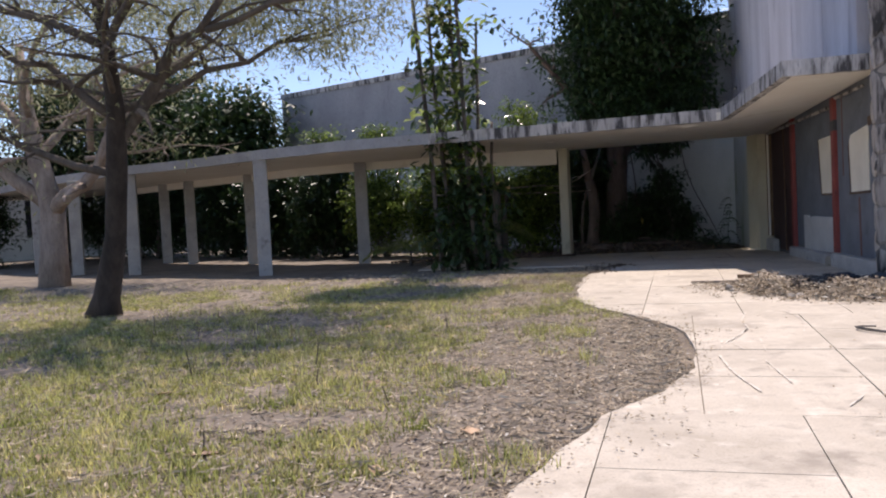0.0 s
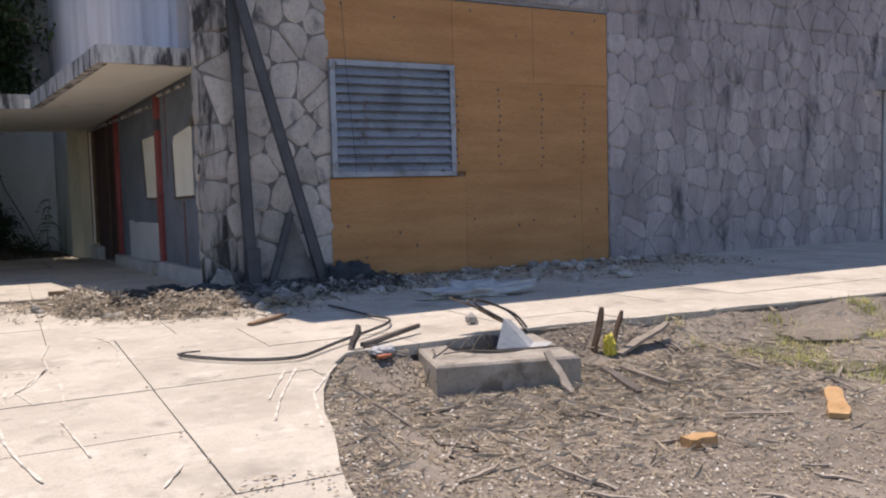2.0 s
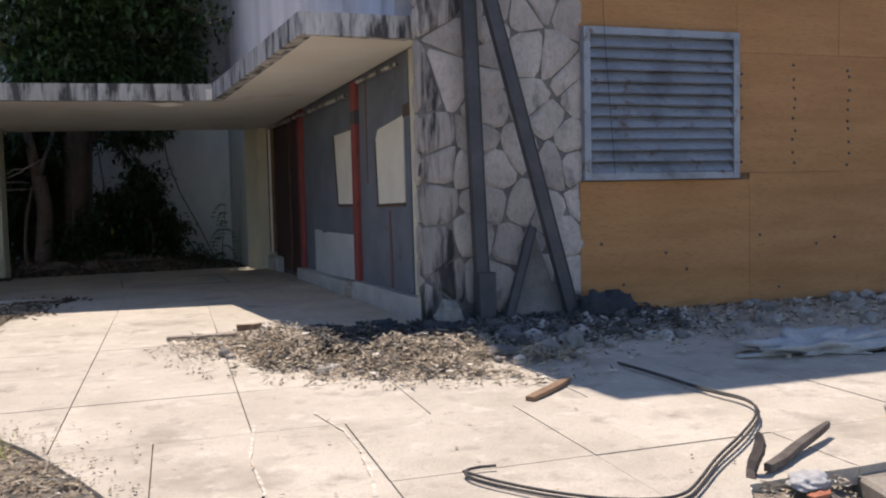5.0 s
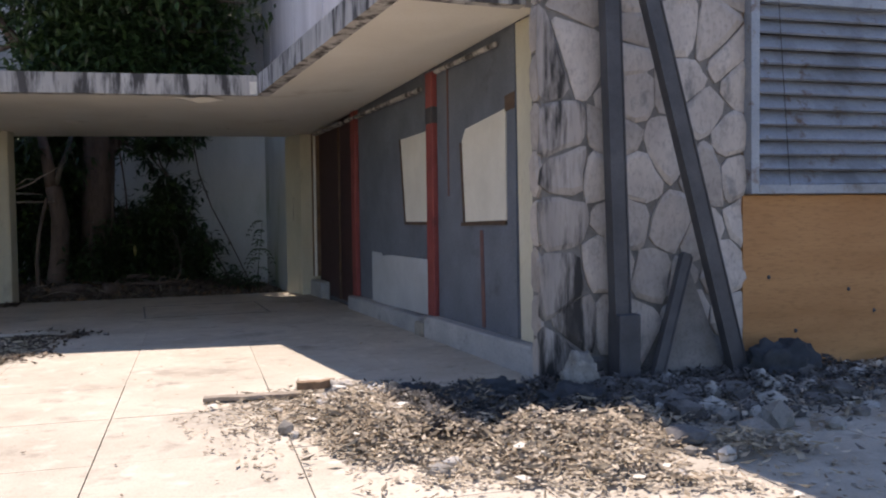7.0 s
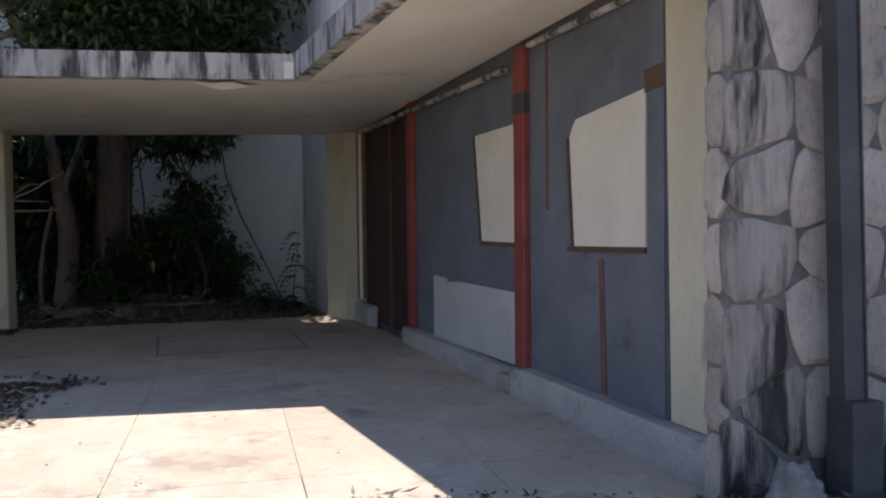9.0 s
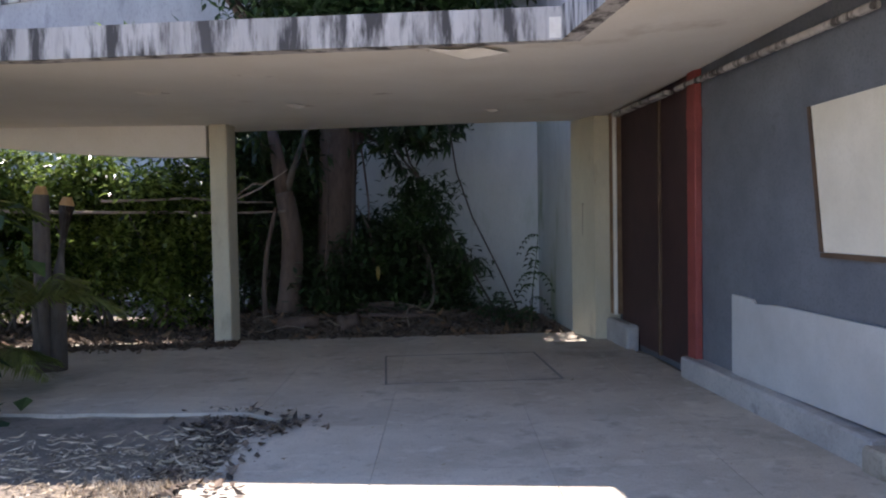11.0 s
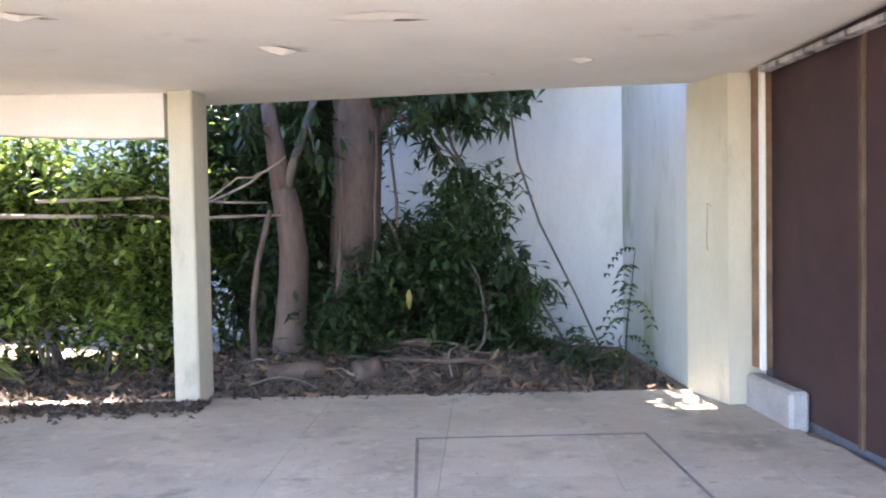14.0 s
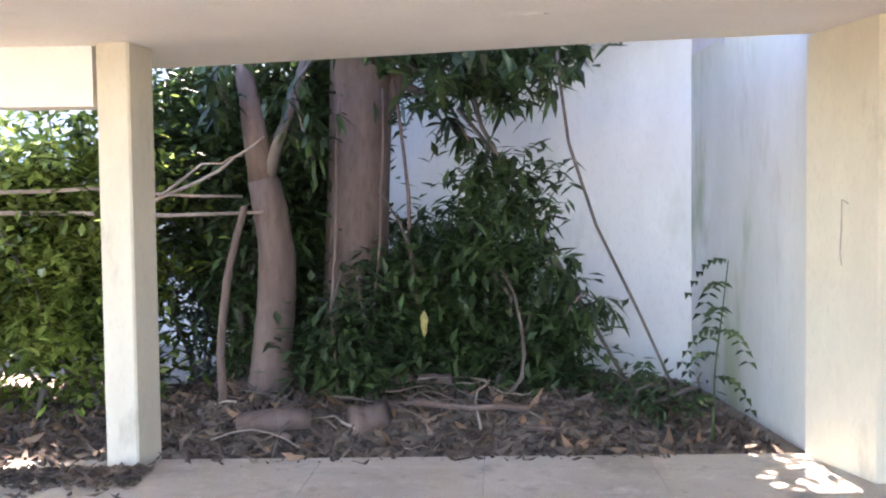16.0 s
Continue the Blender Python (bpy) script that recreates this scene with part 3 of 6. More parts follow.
for poly in cells(-0.29, 1.80, -0.12, 4.9, 0.40, 0.43, r, 0.48):
    me, cx, cz = stone_mesh(poly, 0.032, 0.007, r, M["stone_black" if sum(p[0] for p in poly) / len(poly) < 0.14 else "stone_soot" if sum(p[1] for p in poly) / len(poly) < 0.35 else "stone"])
    if me:
        ob = part("facing_stone", me, None, pier)
        ob.location = (cx, -0.0, cz)
for poly in cells(0.0, 0.22, -0.12, 4.9, 0.22, 0.42, r, 0.3):
    me, cx, cz = stone_mesh(poly, 0.034, 0.007, r, M["stone_black" if sum(p[0] for p in poly) / len(poly) > 0.3 else "stone"])
    if me:
        ob = part("facing_stone", me, None, pier)
        ob.matrix_local = pose(-0.25, 0.21 - cx, cz, 0, 0, -90)
part("core", box(-0.28, 1.71, -0.03, 0.30, 4.9, 9.95), M["stone"], pier)
# long facade stones: those at eye level one by one, the rest joined
r = random.Random(12)
for x0, x1, z0, z1 in ((7.2, 15.12, -0.1, 4.6),):
    for poly in cells(x0, x1, z0, z1, 0.40, 0.42, r, 0.45):
        me, cx, cz = stone_mesh(poly, 0.024, 0.003, r, M["stone2"])
        if me:
            ob = part("facing_stone", me, None, front)
            ob.location = (cx, 0.0, cz)


def joined_stones(name, rects, material, parent):
    rr = random.Random(5)
    vs, fs = [], []
    for x0, x1, z0, z1 in rects:
        for poly in cells(x0, x1, z0, z1, 0.45, 0.5, rr, 0.45):
            me, cx, cz = stone_mesh(poly, 0.035, 0.004, rr, material)
            if me:
                k = len(vs)
                vs += [(v.co.x + cx, v.co.y, v.co.z + cz) for v in me.vertices]
                fs += [tuple(k + i for i in p.vertices) for p in me.polygons]
                bpy.data.meshes.remove(me)
    ob = part(name, mesh_of(name, vs, fs, material), None, parent)
    ob["kind"] = "stuff"


joined_stones("stone_facing", [(1.73, 7.2, 4.6, 6.0), (7.2, 16.8, 4.6, 6.0), (18.5, 26.0, -0.1, 6.0)], M["stone2"], front)

# ---- plywood hoarding with the louvre ----
ply_sheets = []
hoard = thing("plywood_hoarding", "window opening boarded with weathered plywood sheets", "hoarding", FR)
r = random.Random(4)
for x0, x1, z0, z1 in ((1.72, 4.14, 0.03, 1.62), (4.14, 6.56, 0.03, 1.70), (6.56, 7.17, 0.03, 1.70), (3.95, 7.17, 1.70, 3.22), (1.72, 3.95, 3.44, 4.52), (3.95, 5.55, 3.22, 4.52), (5.55, 7.17, 3.22, 4.52)):
    off = r.uniform(0, 0.006)
    ply_sheets.append((x0, x1, z0, z1, None))
    sheet_ob = part("sheet", box(x0 + 0.0015, x1 - 0.0015, -0.03 - off, -0.008, z0 + 0.0015, z1 - 0.0015, 0.0015), M["ply"], hoard)
    ply_sheets[-1] = (x0, x1, z0, z1, sheet_ob)
part("backing", box(1.72, 7.18, 0.0, 0.03, 0.0, 4.54), M["brownwood"], hoard)
screw = finish("screw", bmesh.new(), M["steel"])
sb = bmesh.new()
bmesh.ops.create_cone(sb, cap_ends=True, segments=7, radius1=0.021, radius2=0.012, depth=0.012, matrix=Matrix.Rotation(radians(90), 4, "X"))
sb.to_mesh(screw)
sb.free()


def drive(x, z):
    """A screw in the sheet that it pierces."""
    for x0, x1, z0, z1, owner in ply_sheets:
        if x0 <= x <= x1 and z0 <= z <= z1:
            part("screw", screw, None, owner).location = (x, -0.041, z)


for sx in (4.0, 4.83, 5.72, 6.62):
    for k in range(10):
        drive(sx + r.uniform(-0.03, 0.03), 1.82 + 0.138 * k + r.uniform(-0.035, 0.035))
for sx in (2.0, 2.9, 4.3, 5.2, 6.4, 6.9):
    drive(sx, 4.2 + r.uniform(-0.2, 0.2))
    drive(sx, 1.1 + r.uniform(-0.5, 0.4))
    drive(sx + 0.3, 0.5 + r.uniform(-0.3, 0.5))

louv = thing("louvre_vent", "blue-grey steel louvre set into plywood, rusting slats", "vent", FR)
LX0, LX1, LZ0, LZ1 = 1.745, 3.93, 1.63, 3.45
part("frame", box(LX0, LX0 + 0.09, -0.12, 0.0, LZ0, LZ1, 0.006), M["louver"], louv)
part("frame", box(LX1 - 0.09, LX1, -0.12, 0.0, LZ0, LZ1, 0.006), M["louver"], louv)
part("frame", box(LX0 + 0.09, LX1 - 0.09, -0.118, 0.0, LZ1 - 0.09, LZ1, 0.006), M["louver"], louv)
part("frame", box(LX0 + 0.09, LX1 - 0.09, -0.118, 0.0, LZ0, LZ0 + 0.09, 0.006), M["louver"], louv)
part("backing", box(LX0 + 0.09, LX1 - 0.09, -0.006, 0.0, LZ0 + 0.09, LZ1 - 0.09), M["void"], louv)
slat = box(-(LX1 - LX0) / 2 + 0.092, (LX1 - LX0) / 2 - 0.092, -0.078, 0.078, -0.004, 0.004, 0.002)
box(-(LX1 - LX0) / 2 + 0.092, (LX1 - LX0) / 2 - 0.092, -0.082, -0.074, -0.022, 0.004, 0, slat)
slat_me = finish("slat", slat, M["louver"])
for k in range(12):
    ob = part("slat", slat_me, None, louv)
    ob.matrix_local = pose((LX0 + LX1) / 2, -0.062, LZ0 + 0.16 + k * 0.137, 56 + r.uniform(-2, 2), r.uniform(-0.3, 0.3), 0)

# ---- steel members leaning on the pier ----


def beam(name, a, b, w, d, label, group="steel members"):
    a, b = Vector(a), Vector(b)
    z = (b - a).normalized()
    y = Vector((0, 1, 0))
    x = y.cross(z).normalized()
    y = z.cross(x)
    m = Matrix((x, y, z)).transposed().to_4x4()
    m.translation = a
    bm = box(-w / 2, w / 2, -d / 2, d / 2, 0, (b - a).length, 0.008)
    root = thing(name, label, "beam", FR @ m, group=group)
    part("web", bm, M["steel"], root)
    for k in (-1, 1):
        part("flange", box(k * w / 2 - 0.006, k * w / 2 + 0.006, -d / 2 - 0.012, d / 2 + 0.012, 0.02, (b - a).length - 0.02, 0.002), M["steel"], root)
    return root


beam("steel_post", (0.40, -0.2, 0.0), (0.24, -0.18, 5.2), 0.14, 0.1, "dark steel post standing against the stone pier")
beam("leaning_steel_beam", (1.48, -0.34, -0.02), (0.14, -0.34, 4.9), 0.14, 0.08, "dark steel beam leaning across the stone pier")
# dark bar put in for the shade along the leaning slab's left side
beam("slab_shade_bar", (0.64, -0.33, 0.05), (1.0, -0.24, 1.12), 0.09, 0.05, "dark bar standing in for the shaded side of the leaning slab")
single("base_plate", box(0.31, 0.51, -0.32, -0.1, -0.02, 0.62, 0.01), M["steel"], "dirty steel sleeve round the post foot", "sleeve", FR)

# ---- side wall dressing: boards, posts, doors ----


def sheet(name, pts, x, thick, material, label, category):
    """A flat board against the side wall: points (y, z), its outer face at x."""
    bm = bmesh.new()
    a = [bm.verts.new((x, y, z)) for y, z in pts]
    b = [bm.verts.new((x + thick, y, z)) for y, z in pts]
    bm.faces.new(a)
    bm.faces.new(b[::-1])
    for i in range(len(pts)):
        j = (i + 1) % len(pts)
        bm.faces.new((a[i], b[i], b[j], a[j]))
    return single(name, bm, M[material], label, category)


sheet("wall_board", [(0.38, 0.27), (1.05, 0.27), (1.12, 3.3), (0.38, 3.3)], -0.012, 0.07, "cream", "cream-painted strip of wall beside the stone pier", "board")
sheet("wall_board", [(1.1, 0.27), (3.25, 0.24), (3.25, 3.32), (1.14, 3.36)], 0.004, 0.05, "greyboard", "grey-blue painted plywood boarding", "board")
sheet("wall_board", [(3.25, 0.24), (6.75, 0.2), (6.75, 3.25), (3.25, 3.32)], 0.016, 0.04, "greyboard", "grey-blue painted plywood boarding", "board")
sheet("kick_panel", [(3.52, 0.24), (5.96, 0.2), (5.96, 0.95), (5.55, 0.94), (5.5, 0.90), (5.1, 0.93), (3.52, 0.93)], -0.02, 0.03, "lightpanel", "pale chipped panel at the foot of the wall", "panel")


def boarded_window(board, trims):
    root = thing("boarded_window", "window opening closed with a cream board", "window", group="boarded windows")
    b = sheet("board", board, -0.010, 0.014, "whiteboard", "", "")
    for name, pts in trims:
        t = sheet(name, pts, -0.018, 0.03, "darkwood", "", "")
        t.parent, t["label"] = root, "brown wooden trim"
    b.parent, b["label"] = root, "cream-painted board"


boarded_window([(1.36, 1.42), (2.39, 1.40), (2.47, 2.28), (2.42, 2.36), (2.36, 2.42), (1.36, 2.52)], [("sill", [(1.36, 1.375), (2.5, 1.355), (2.5, 1.395), (1.36, 1.415)]), ("side_trim", [(2.40, 1.40), (2.44, 1.40), (2.52, 2.28), (2.48, 2.28)]), ("corner_block", [(1.14, 2.50), (1.355, 2.49), (1.355, 2.64), (1.14, 2.66)])])
boarded_window([(3.4, 1.40), (4.40, 1.40), (4.58, 2.5), (3.4, 2.52)], [("sill", [(3.4, 1.36), (4.44, 1.36), (4.44, 1.395), (3.4, 1.395)]), ("side_trim", [(4.41, 1.40), (4.45, 1.40), (4.63, 2.5), (4.59, 2.5)])])
sheet("red_batten", [(1.90, 0.28), (1.98, 0.28), (2.02, 1.31), (1.94, 1.31)], -0.004, 0.02, "faded_red", "faded red vertical batten", "batten")
sheet("red_batten", [(2.88, 1.7), (2.92, 1.7), (2.92, 3.2), (2.88, 3.2)], -0.004, 0.02, "faded_red", "faded red vertical batten", "batten")
sheet("grey_pilaster", [(1.12, 0.27), (1.30, 0.27), (1.30, 3.35), (1.14, 3.35)], -0.012, 0.02, "greyboard", "grey-blue vertical edging board", "board")
for y0, z0, z1 in ((3.26, 0.25, 3.2), (6.72, 0.18, 3.2)):
    root = thing("red_post", "red-painted timber post between boarded bays", "post", pose(-0.03, y0 + 0.1, 0, 0, 0, 0), group="red posts")
    part("shaft", box(-0.03, 0.045, -0.1, 0.12, z0, z1, 0.01), M["red"], root)
    part("collar", box(-0.034, 0.049, -0.104, 0.124, z1 - 0.62, z1 - 0.42, 0.006), M["steel" if y0 < 4 else "red"], root)
# dark doors
dd = thing("double_door", "dark maroon double door, closed and weathered", "door")
part("leaf", box(0.02, 0.058, 6.95, 7.95, 0.05, 3.2, 0.004), M["maroon"], dd)
part("leaf", box(0.025, 0.058, 7.97, 9.48, 0.05, 3.2, 0.004), M["maroon"], dd)
part("astragal", box(-0.012, 0.02, 7.92, 7.98, 0.05, 3.18, 0.004), M["darkwood"], dd, "worn brown meeting strip")
part("jamb", box(-0.09, 0.058, 9.48, 9.66, 0.36, 3.2, 0.008), M["brownwood"], dd)
part("jamb_strip", box(-0.10, -0.06, 9.40, 9.47, 0.36, 3.1, 0.006), M["canopy"], dd, "peeling pale strip")
single("ceiling_batten", box(-0.13, -0.02, 7.4, 9.4, 3.005, 3.05, 0.008), M["fascia"], "pale loose batten along the ceiling edge", "batten")
single("cornice", box(-0.07, -0.005, 3.7, 7.3, 3.015, 3.07, 0.015), M["fascia"], "rough stained plaster cornice", "trim", kind="structure")
single("end_pier", prism([(-0.45, 10.36), (-0.29, 9.69), (0.06, 9.69), (0.06, 10.36)], -0.05, 3.057), M["cream"], "cream-painted pier at the end of the wall", "pier", kind="structure")
single("cornice", box(-0.06, -0.005, 1.5, 3.2, 3.15, 3.2, 0.015), M["fascia"], "rough stained plaster cornice", "trim", kind="structure")
# curb along the wall
for y0, y1, z, x in ((0.47, 3.42, 0.26, -0.14), (3.62, 6.95, 0.21, -0.14)):
    single("curb", box(x, 0.04, y0, y1, -0.05, z, 0.018), M["curb"], "worn concrete curb along the wall foot", "curb", kind="structure")
# solid fill added where the curb has a grey gap
single("curb_block", box(-0.18, 0.04, 3.40, 3.66, -0.05, 0.17, 0.02), M["chamber"], "grey fill added in the gap between two curbs", "block")
single("step_block", box(-0.15, 0.02, 8.75, 9.66, -0.05, 0.30, 0.03), M["curb"], "broken concrete step beside the door", "step")

# ---- trees and plants ----


def limb(a, b, r0, r1, bend, rr, n=6):
    a, b = Vector(a), Vector(b)
    off = Vector((rr.uniform(-1, 1), rr.uniform(-1, 1), rr.uniform(-0.5, 0.8))) * bend
    pts, rad = [], []
    for k in range(n + 1):
        s = k / n
        w = Vector((rr.gauss(0, 1), rr.gauss(0, 1), rr.gauss(0, 1))) * bend * 0.12 * (0 < k < n)
        pts.append(a.lerp(b, s) + off * math.sin(s * math.pi) + w)
        rad.append(r0 + (r1 - r0) * s)
    return pts, rad


def tree(name, label, base, trunk_pts, trunk_r, limbs, crown, leaf, bark, seed, limb_bark=""):
    """trunk_pts and limbs are relative to base; each limb: start, end, radius. crown: lists of leaf places."""
    rr = random.Random(seed)
    root = thing(name, label, "tree", Matrix.Translation(base))
    part("trunk", tube(trunk_pts, trunk_r, 10), M[bark], root, smooth=True)
    ends = []
    for a, b, rad in limbs:
        p, q = limb(a, b, rad, rad * 0.35, (Vector(b) - Vector(a)).length * 0.12, rr)
        bm = tube(p, q, 7)
        for _ in range(11):
            k = rr.randint(2, len(p) - 1)
            e = p[k] + Vector((rr.gauss(0, 0.8), rr.gauss(0, 0.8), rr.uniform(-0.5, 0.9))) * (0.5 + rad * 4)
            pp, qq = limb(p[k], e, q[k] * 0.7, 0.008, 0.15, rr, 4)
            tube(pp, qq, 5, bm)
            for _ in range(2):
                tip = pp[3] + Vector((rr.gauss(0, 0.35), rr.gauss(0, 0.35), rr.uniform(-0.25, 0.3)))
                tube(*limb(pp[2], tip, 0.012, 0.004, 0.08, rr, 3), 4, bm)
            ends += [pp[-1], pp[2]]
        part("limb", bm, M[limb_bark or bark], root, smooth=True)
        ends += p[3:]
    if crown:
        places = []
        for spec in crown:
            places += clumps(*spec, rr) if len(spec) == 5 else []
        n_end, per_end, spread = leaf[3:]
        for e in ends[:n_end] if n_end else ends:
            for _ in range(per_end):
                places.append(Vector(e) + Vector((rr.gauss(0, spread), rr.gauss(0, spread), rr.gauss(0, spread * 0.45))))
        vs, fs = leaf_cloud(places, leaf[1], leaf[2], rr)
        ob = part("crown", mesh_of("crown", vs, fs, M[leaf[0]]), None, root)
        ob["kind"] = "stuff"
    return root


# dark leaning tree on the lawn; trunk colour carries shade, paler limbs the sunlight
tree("lawn_tree", "dark leaning tree with bare limbs and feathery crown on the lawn", (-12.6, -1.22, -0.06),
     [(0, 0, 0), (0.12, -0.08, 0.35), (0.54, -0.37, 1.34), (0.92, -0.83, 2.37), (1.22, -1.24, 3.17), (1.49, -1.78, 3.95), (1.68, -2.25, 4.53), (1.8, -2.7, 6.0)], [0.32, 0.22, 0.17, 0.16, 0.13, 0.10, 0.08, 0.04],
     [((0.92, -0.83, 2.4), (3.3, -1.9, 4.5), 0.13), ((3.0, -1.8, 4.1), (5.8, -1.6, 4.7), 0.05), ((1.2, -1.2, 3.1), (-0.9, -2.0, 4.4), 0.08), ((1.2, -1.2, 3.2), (3.8, 0.6, 4.4), 0.07), ((1.5, -1.8, 4.0), (4.8, -2.8, 4.9), 0.07), ((1.5, -1.8, 4.0), (-1.2, -3.2, 4.6), 0.07), ((1.7, -2.3, 4.6), (3.0, -1.0, 6.4), 0.07), ((0.9, -0.8, 2.3), (-1.6, -1.0, 3.4), 0.07), ((1.6, -2.1, 4.3), (0.6, -0.4, 6.0), 0.06), ((1.3, -1.4, 3.4), (2.6, -3.4, 4.4), 0.05)],
     [((2.2, -0.6, 5.6), (4.6, 3.4, 1.1), 380, 44, 0.3), ((3.4, 0.6, 4.7), (2.8, 2.0, 0.7), 150, 38, 0.28)], ("leaf3", 0.14, 0.016, 0, 9, 0.3), "shadebark", 21, "bark")
# pale thick tree further off
tree("pale_tree", "thick pale-barked tree with bare lower limbs", (-18.7, 6.0, -0.06),
     [(0, 0, 0), (0.05, 0, 1), (0.1, 0, 2.1), (-0.2, 0, 3.2), (-0.6, 0.2, 4.6), (-0.8, 0.3, 6.5)], [0.42, 0.34, 0.32, 0.28, 0.2, 0.1],
     [((0.1, 0, 2.0), (2.8, -0.8, 4.6), 0.22), ((0.0, 0, 2.2), (-2.6, -1.2, 5.0), 0.2), ((-0.3, 0, 3.4), (1.0, 1.5, 6.4), 0.14), ((-0.4, 0.1, 3.8), (-3.4, 0.8, 6.2), 0.13), ((1.6, -0.4, 3.5), (4.6, -1.6, 5.4), 0.1), ((-0.5, 0.2, 4.4), (2.6, -1.8, 6.8), 0.1), ((1.4, -0.4, 3.3), (3.6, 0.8, 3.6), 0.07), ((2.0, -0.6, 4.0), (5.4, 0.2, 6.2), 0.09)],
     [((0.0, 0.8, 6.8), (6.5, 4.4, 2.2), 260, 40, 0.42), ((-4.0, 0.5, 5.0), (3.0, 3.0, 1.6), 80, 36, 0.4)], ("leaf3", 0.19, 0.026, 0, 10, 0.42), "palebark", 22)
# large dark tree behind the canopy
tree("garden_tree", "large dense dark evergreen tree behind the canopy", (-3.95, 13.0, -0.05),
     [(0, 0, 0), (0.0, 0.05, 1), (0.05, 0.1, 2.2), (0.1, 0.1, 3.4), (0.2, 0.2, 5.0), (0.2, 0.2, 8.0)], [0.42, 0.34, 0.32, 0.33, 0.26, 0.1],
     [((0.1, 0.1, 2.7), (0.9, -0.6, 4.0), 0.12), ((0.1, 0.1, 3.2), (2.2, -0.8, 6.0), 0.16), ((0.1, 0.1, 3.4), (-2.4, -1.0, 6.4), 0.16), ((0.15, 0.2, 4.5), (0.8, -1.6, 8.0), 0.12), ((0.2, 0.2, 5.5), (-1.0, 0.3, 9.2), 0.1)],
     [((0.6, -0.4, 6.6), (2.7, 1.5, 3.2), 760, 34, 0.3), ((0.4, -0.8, 9.6), (2.6, 1.5, 2.2), 300, 30, 0.32), ((0.8, -0.7, 4.5), (2.4, 1.1, 1.0), 300, 30, 0.24), ((1.2, -1.3, 3.3), (1.0, 0.5, 0.5), 34, 16, 0.16)], ("leaf", 0.25, 0.05, 0, 14, 0.25), "redbark", 23)
leaner = thing("leaning_trunk", "reddish twisting forked trunk beside the garden tree", "tree", Matrix.Translation((-4.7, 12.2, -0.05)))
part("trunk", tube([(0, 0, 0), (0.02, 0, 0.5), (0.07, 0, 1.0), (0.09, 0.02, 1.5), (0.03, 0.04, 1.9), (-0.03, 0.05, 2.2)], [0.25, 0.19, 0.18, 0.175, 0.165, 0.15], 12), M["redbark"], leaner, smooth=True)
part("limb", tube([(-0.03, 0.05, 2.15), (-0.12, 0.08, 2.7), (-0.2, 0.1, 3.2), (-0.22, 0.3, 4.3)], [0.14, 0.11, 0.09, 0.06], 10), M["redbark"], leaner, smooth=True)
part("limb", tube([(-0.02, 0.02, 2.1), (0.1, 0.0, 2.5), (0.27, 0.0, 2.95), (0.45, 0.1, 3.6)], [0.07, 0.055, 0.05, 0.04], 8), M["bark"], leaner, smooth=True)
rr = random.Random(31)
for k, (x0, y0, x1, y1, h, rad) in enumerate(((-4.98, 11.6, -4.82, 11.8, 1.9, 0.045), (-4.0, 11.7, -3.98, 12.0, 2.9, 0.02), (-3.75, 11.9, -3.6, 12.2, 3.0, 0.018), (-3.3, 11.9, -3.5, 12.4, 3.1, 0.025))):
    p, q = limb((x0, y0, -0.04), (x1, y1, h), rad, rad * 0.7, 0.1, rr)
    single("thin_stem", tube(p, q, 6), M["redbark"], "thin bare stem rising in the garden", "stem", group="garden stems", smooth=True)
single("hanging_vine", tube([(-1.05, 11.6, 0.25), (-1.35, 11.55, 0.9), (-1.75, 11.5, 1.7), (-2.0, 11.4, 2.4), (-2.1, 11.3, 3.0), (-2.15, 11.3, 3.5)], 0.014, 6), M["bark"], "thin dark vine slanting up the white wall", "vine", smooth=True)
single("hanging_vine", tube([(-1.35, 12.0, 0.2), (-1.8, 12.0, 1.0), (-2.3, 12.0, 1.9), (-2.7, 11.9, 2.6), (-2.9, 11.9, 3.4)], 0.02, 6), M["bark"], "thin dark vine slanting up the white wall", "vine", smooth=True)


def bush(name, label, centre, radii, n, per, spread, leaf, ll, lw, seed, shell=0.35, stems=6):
    r2 = random.Random(seed)
    root = thing(name, label, "shrub", Matrix.Translation((centre[0], centre[1], -0.04)))
    for _ in range(stems):
        e = (r2.uniform(-0.7, 0.7) * radii[0], r2.uniform(-0.7, 0.7) * radii[1], radii[2] * r2.uniform(1.0, 1.8))
        p, q = limb((r2.uniform(-0.3, 0.3) * radii[0], r2.uniform(-0.3, 0.3) * radii[1], 0), e, 0.03, 0.008, 0.25, r2)
        part("stem", tube(p, q, 5), M["bark"], root)
    places = [p for p in clumps((0, 0, centre[2]), radii, n, per, spread, r2, shell) if p.z > 0.03]
    vs, fs = leaf_cloud(places, ll, lw, r2, 0.25)
    ob = part("foliage", mesh_of("foliage", vs, fs, M[leaf]), None, root)
    ob["kind"] = "stuff"
    return root


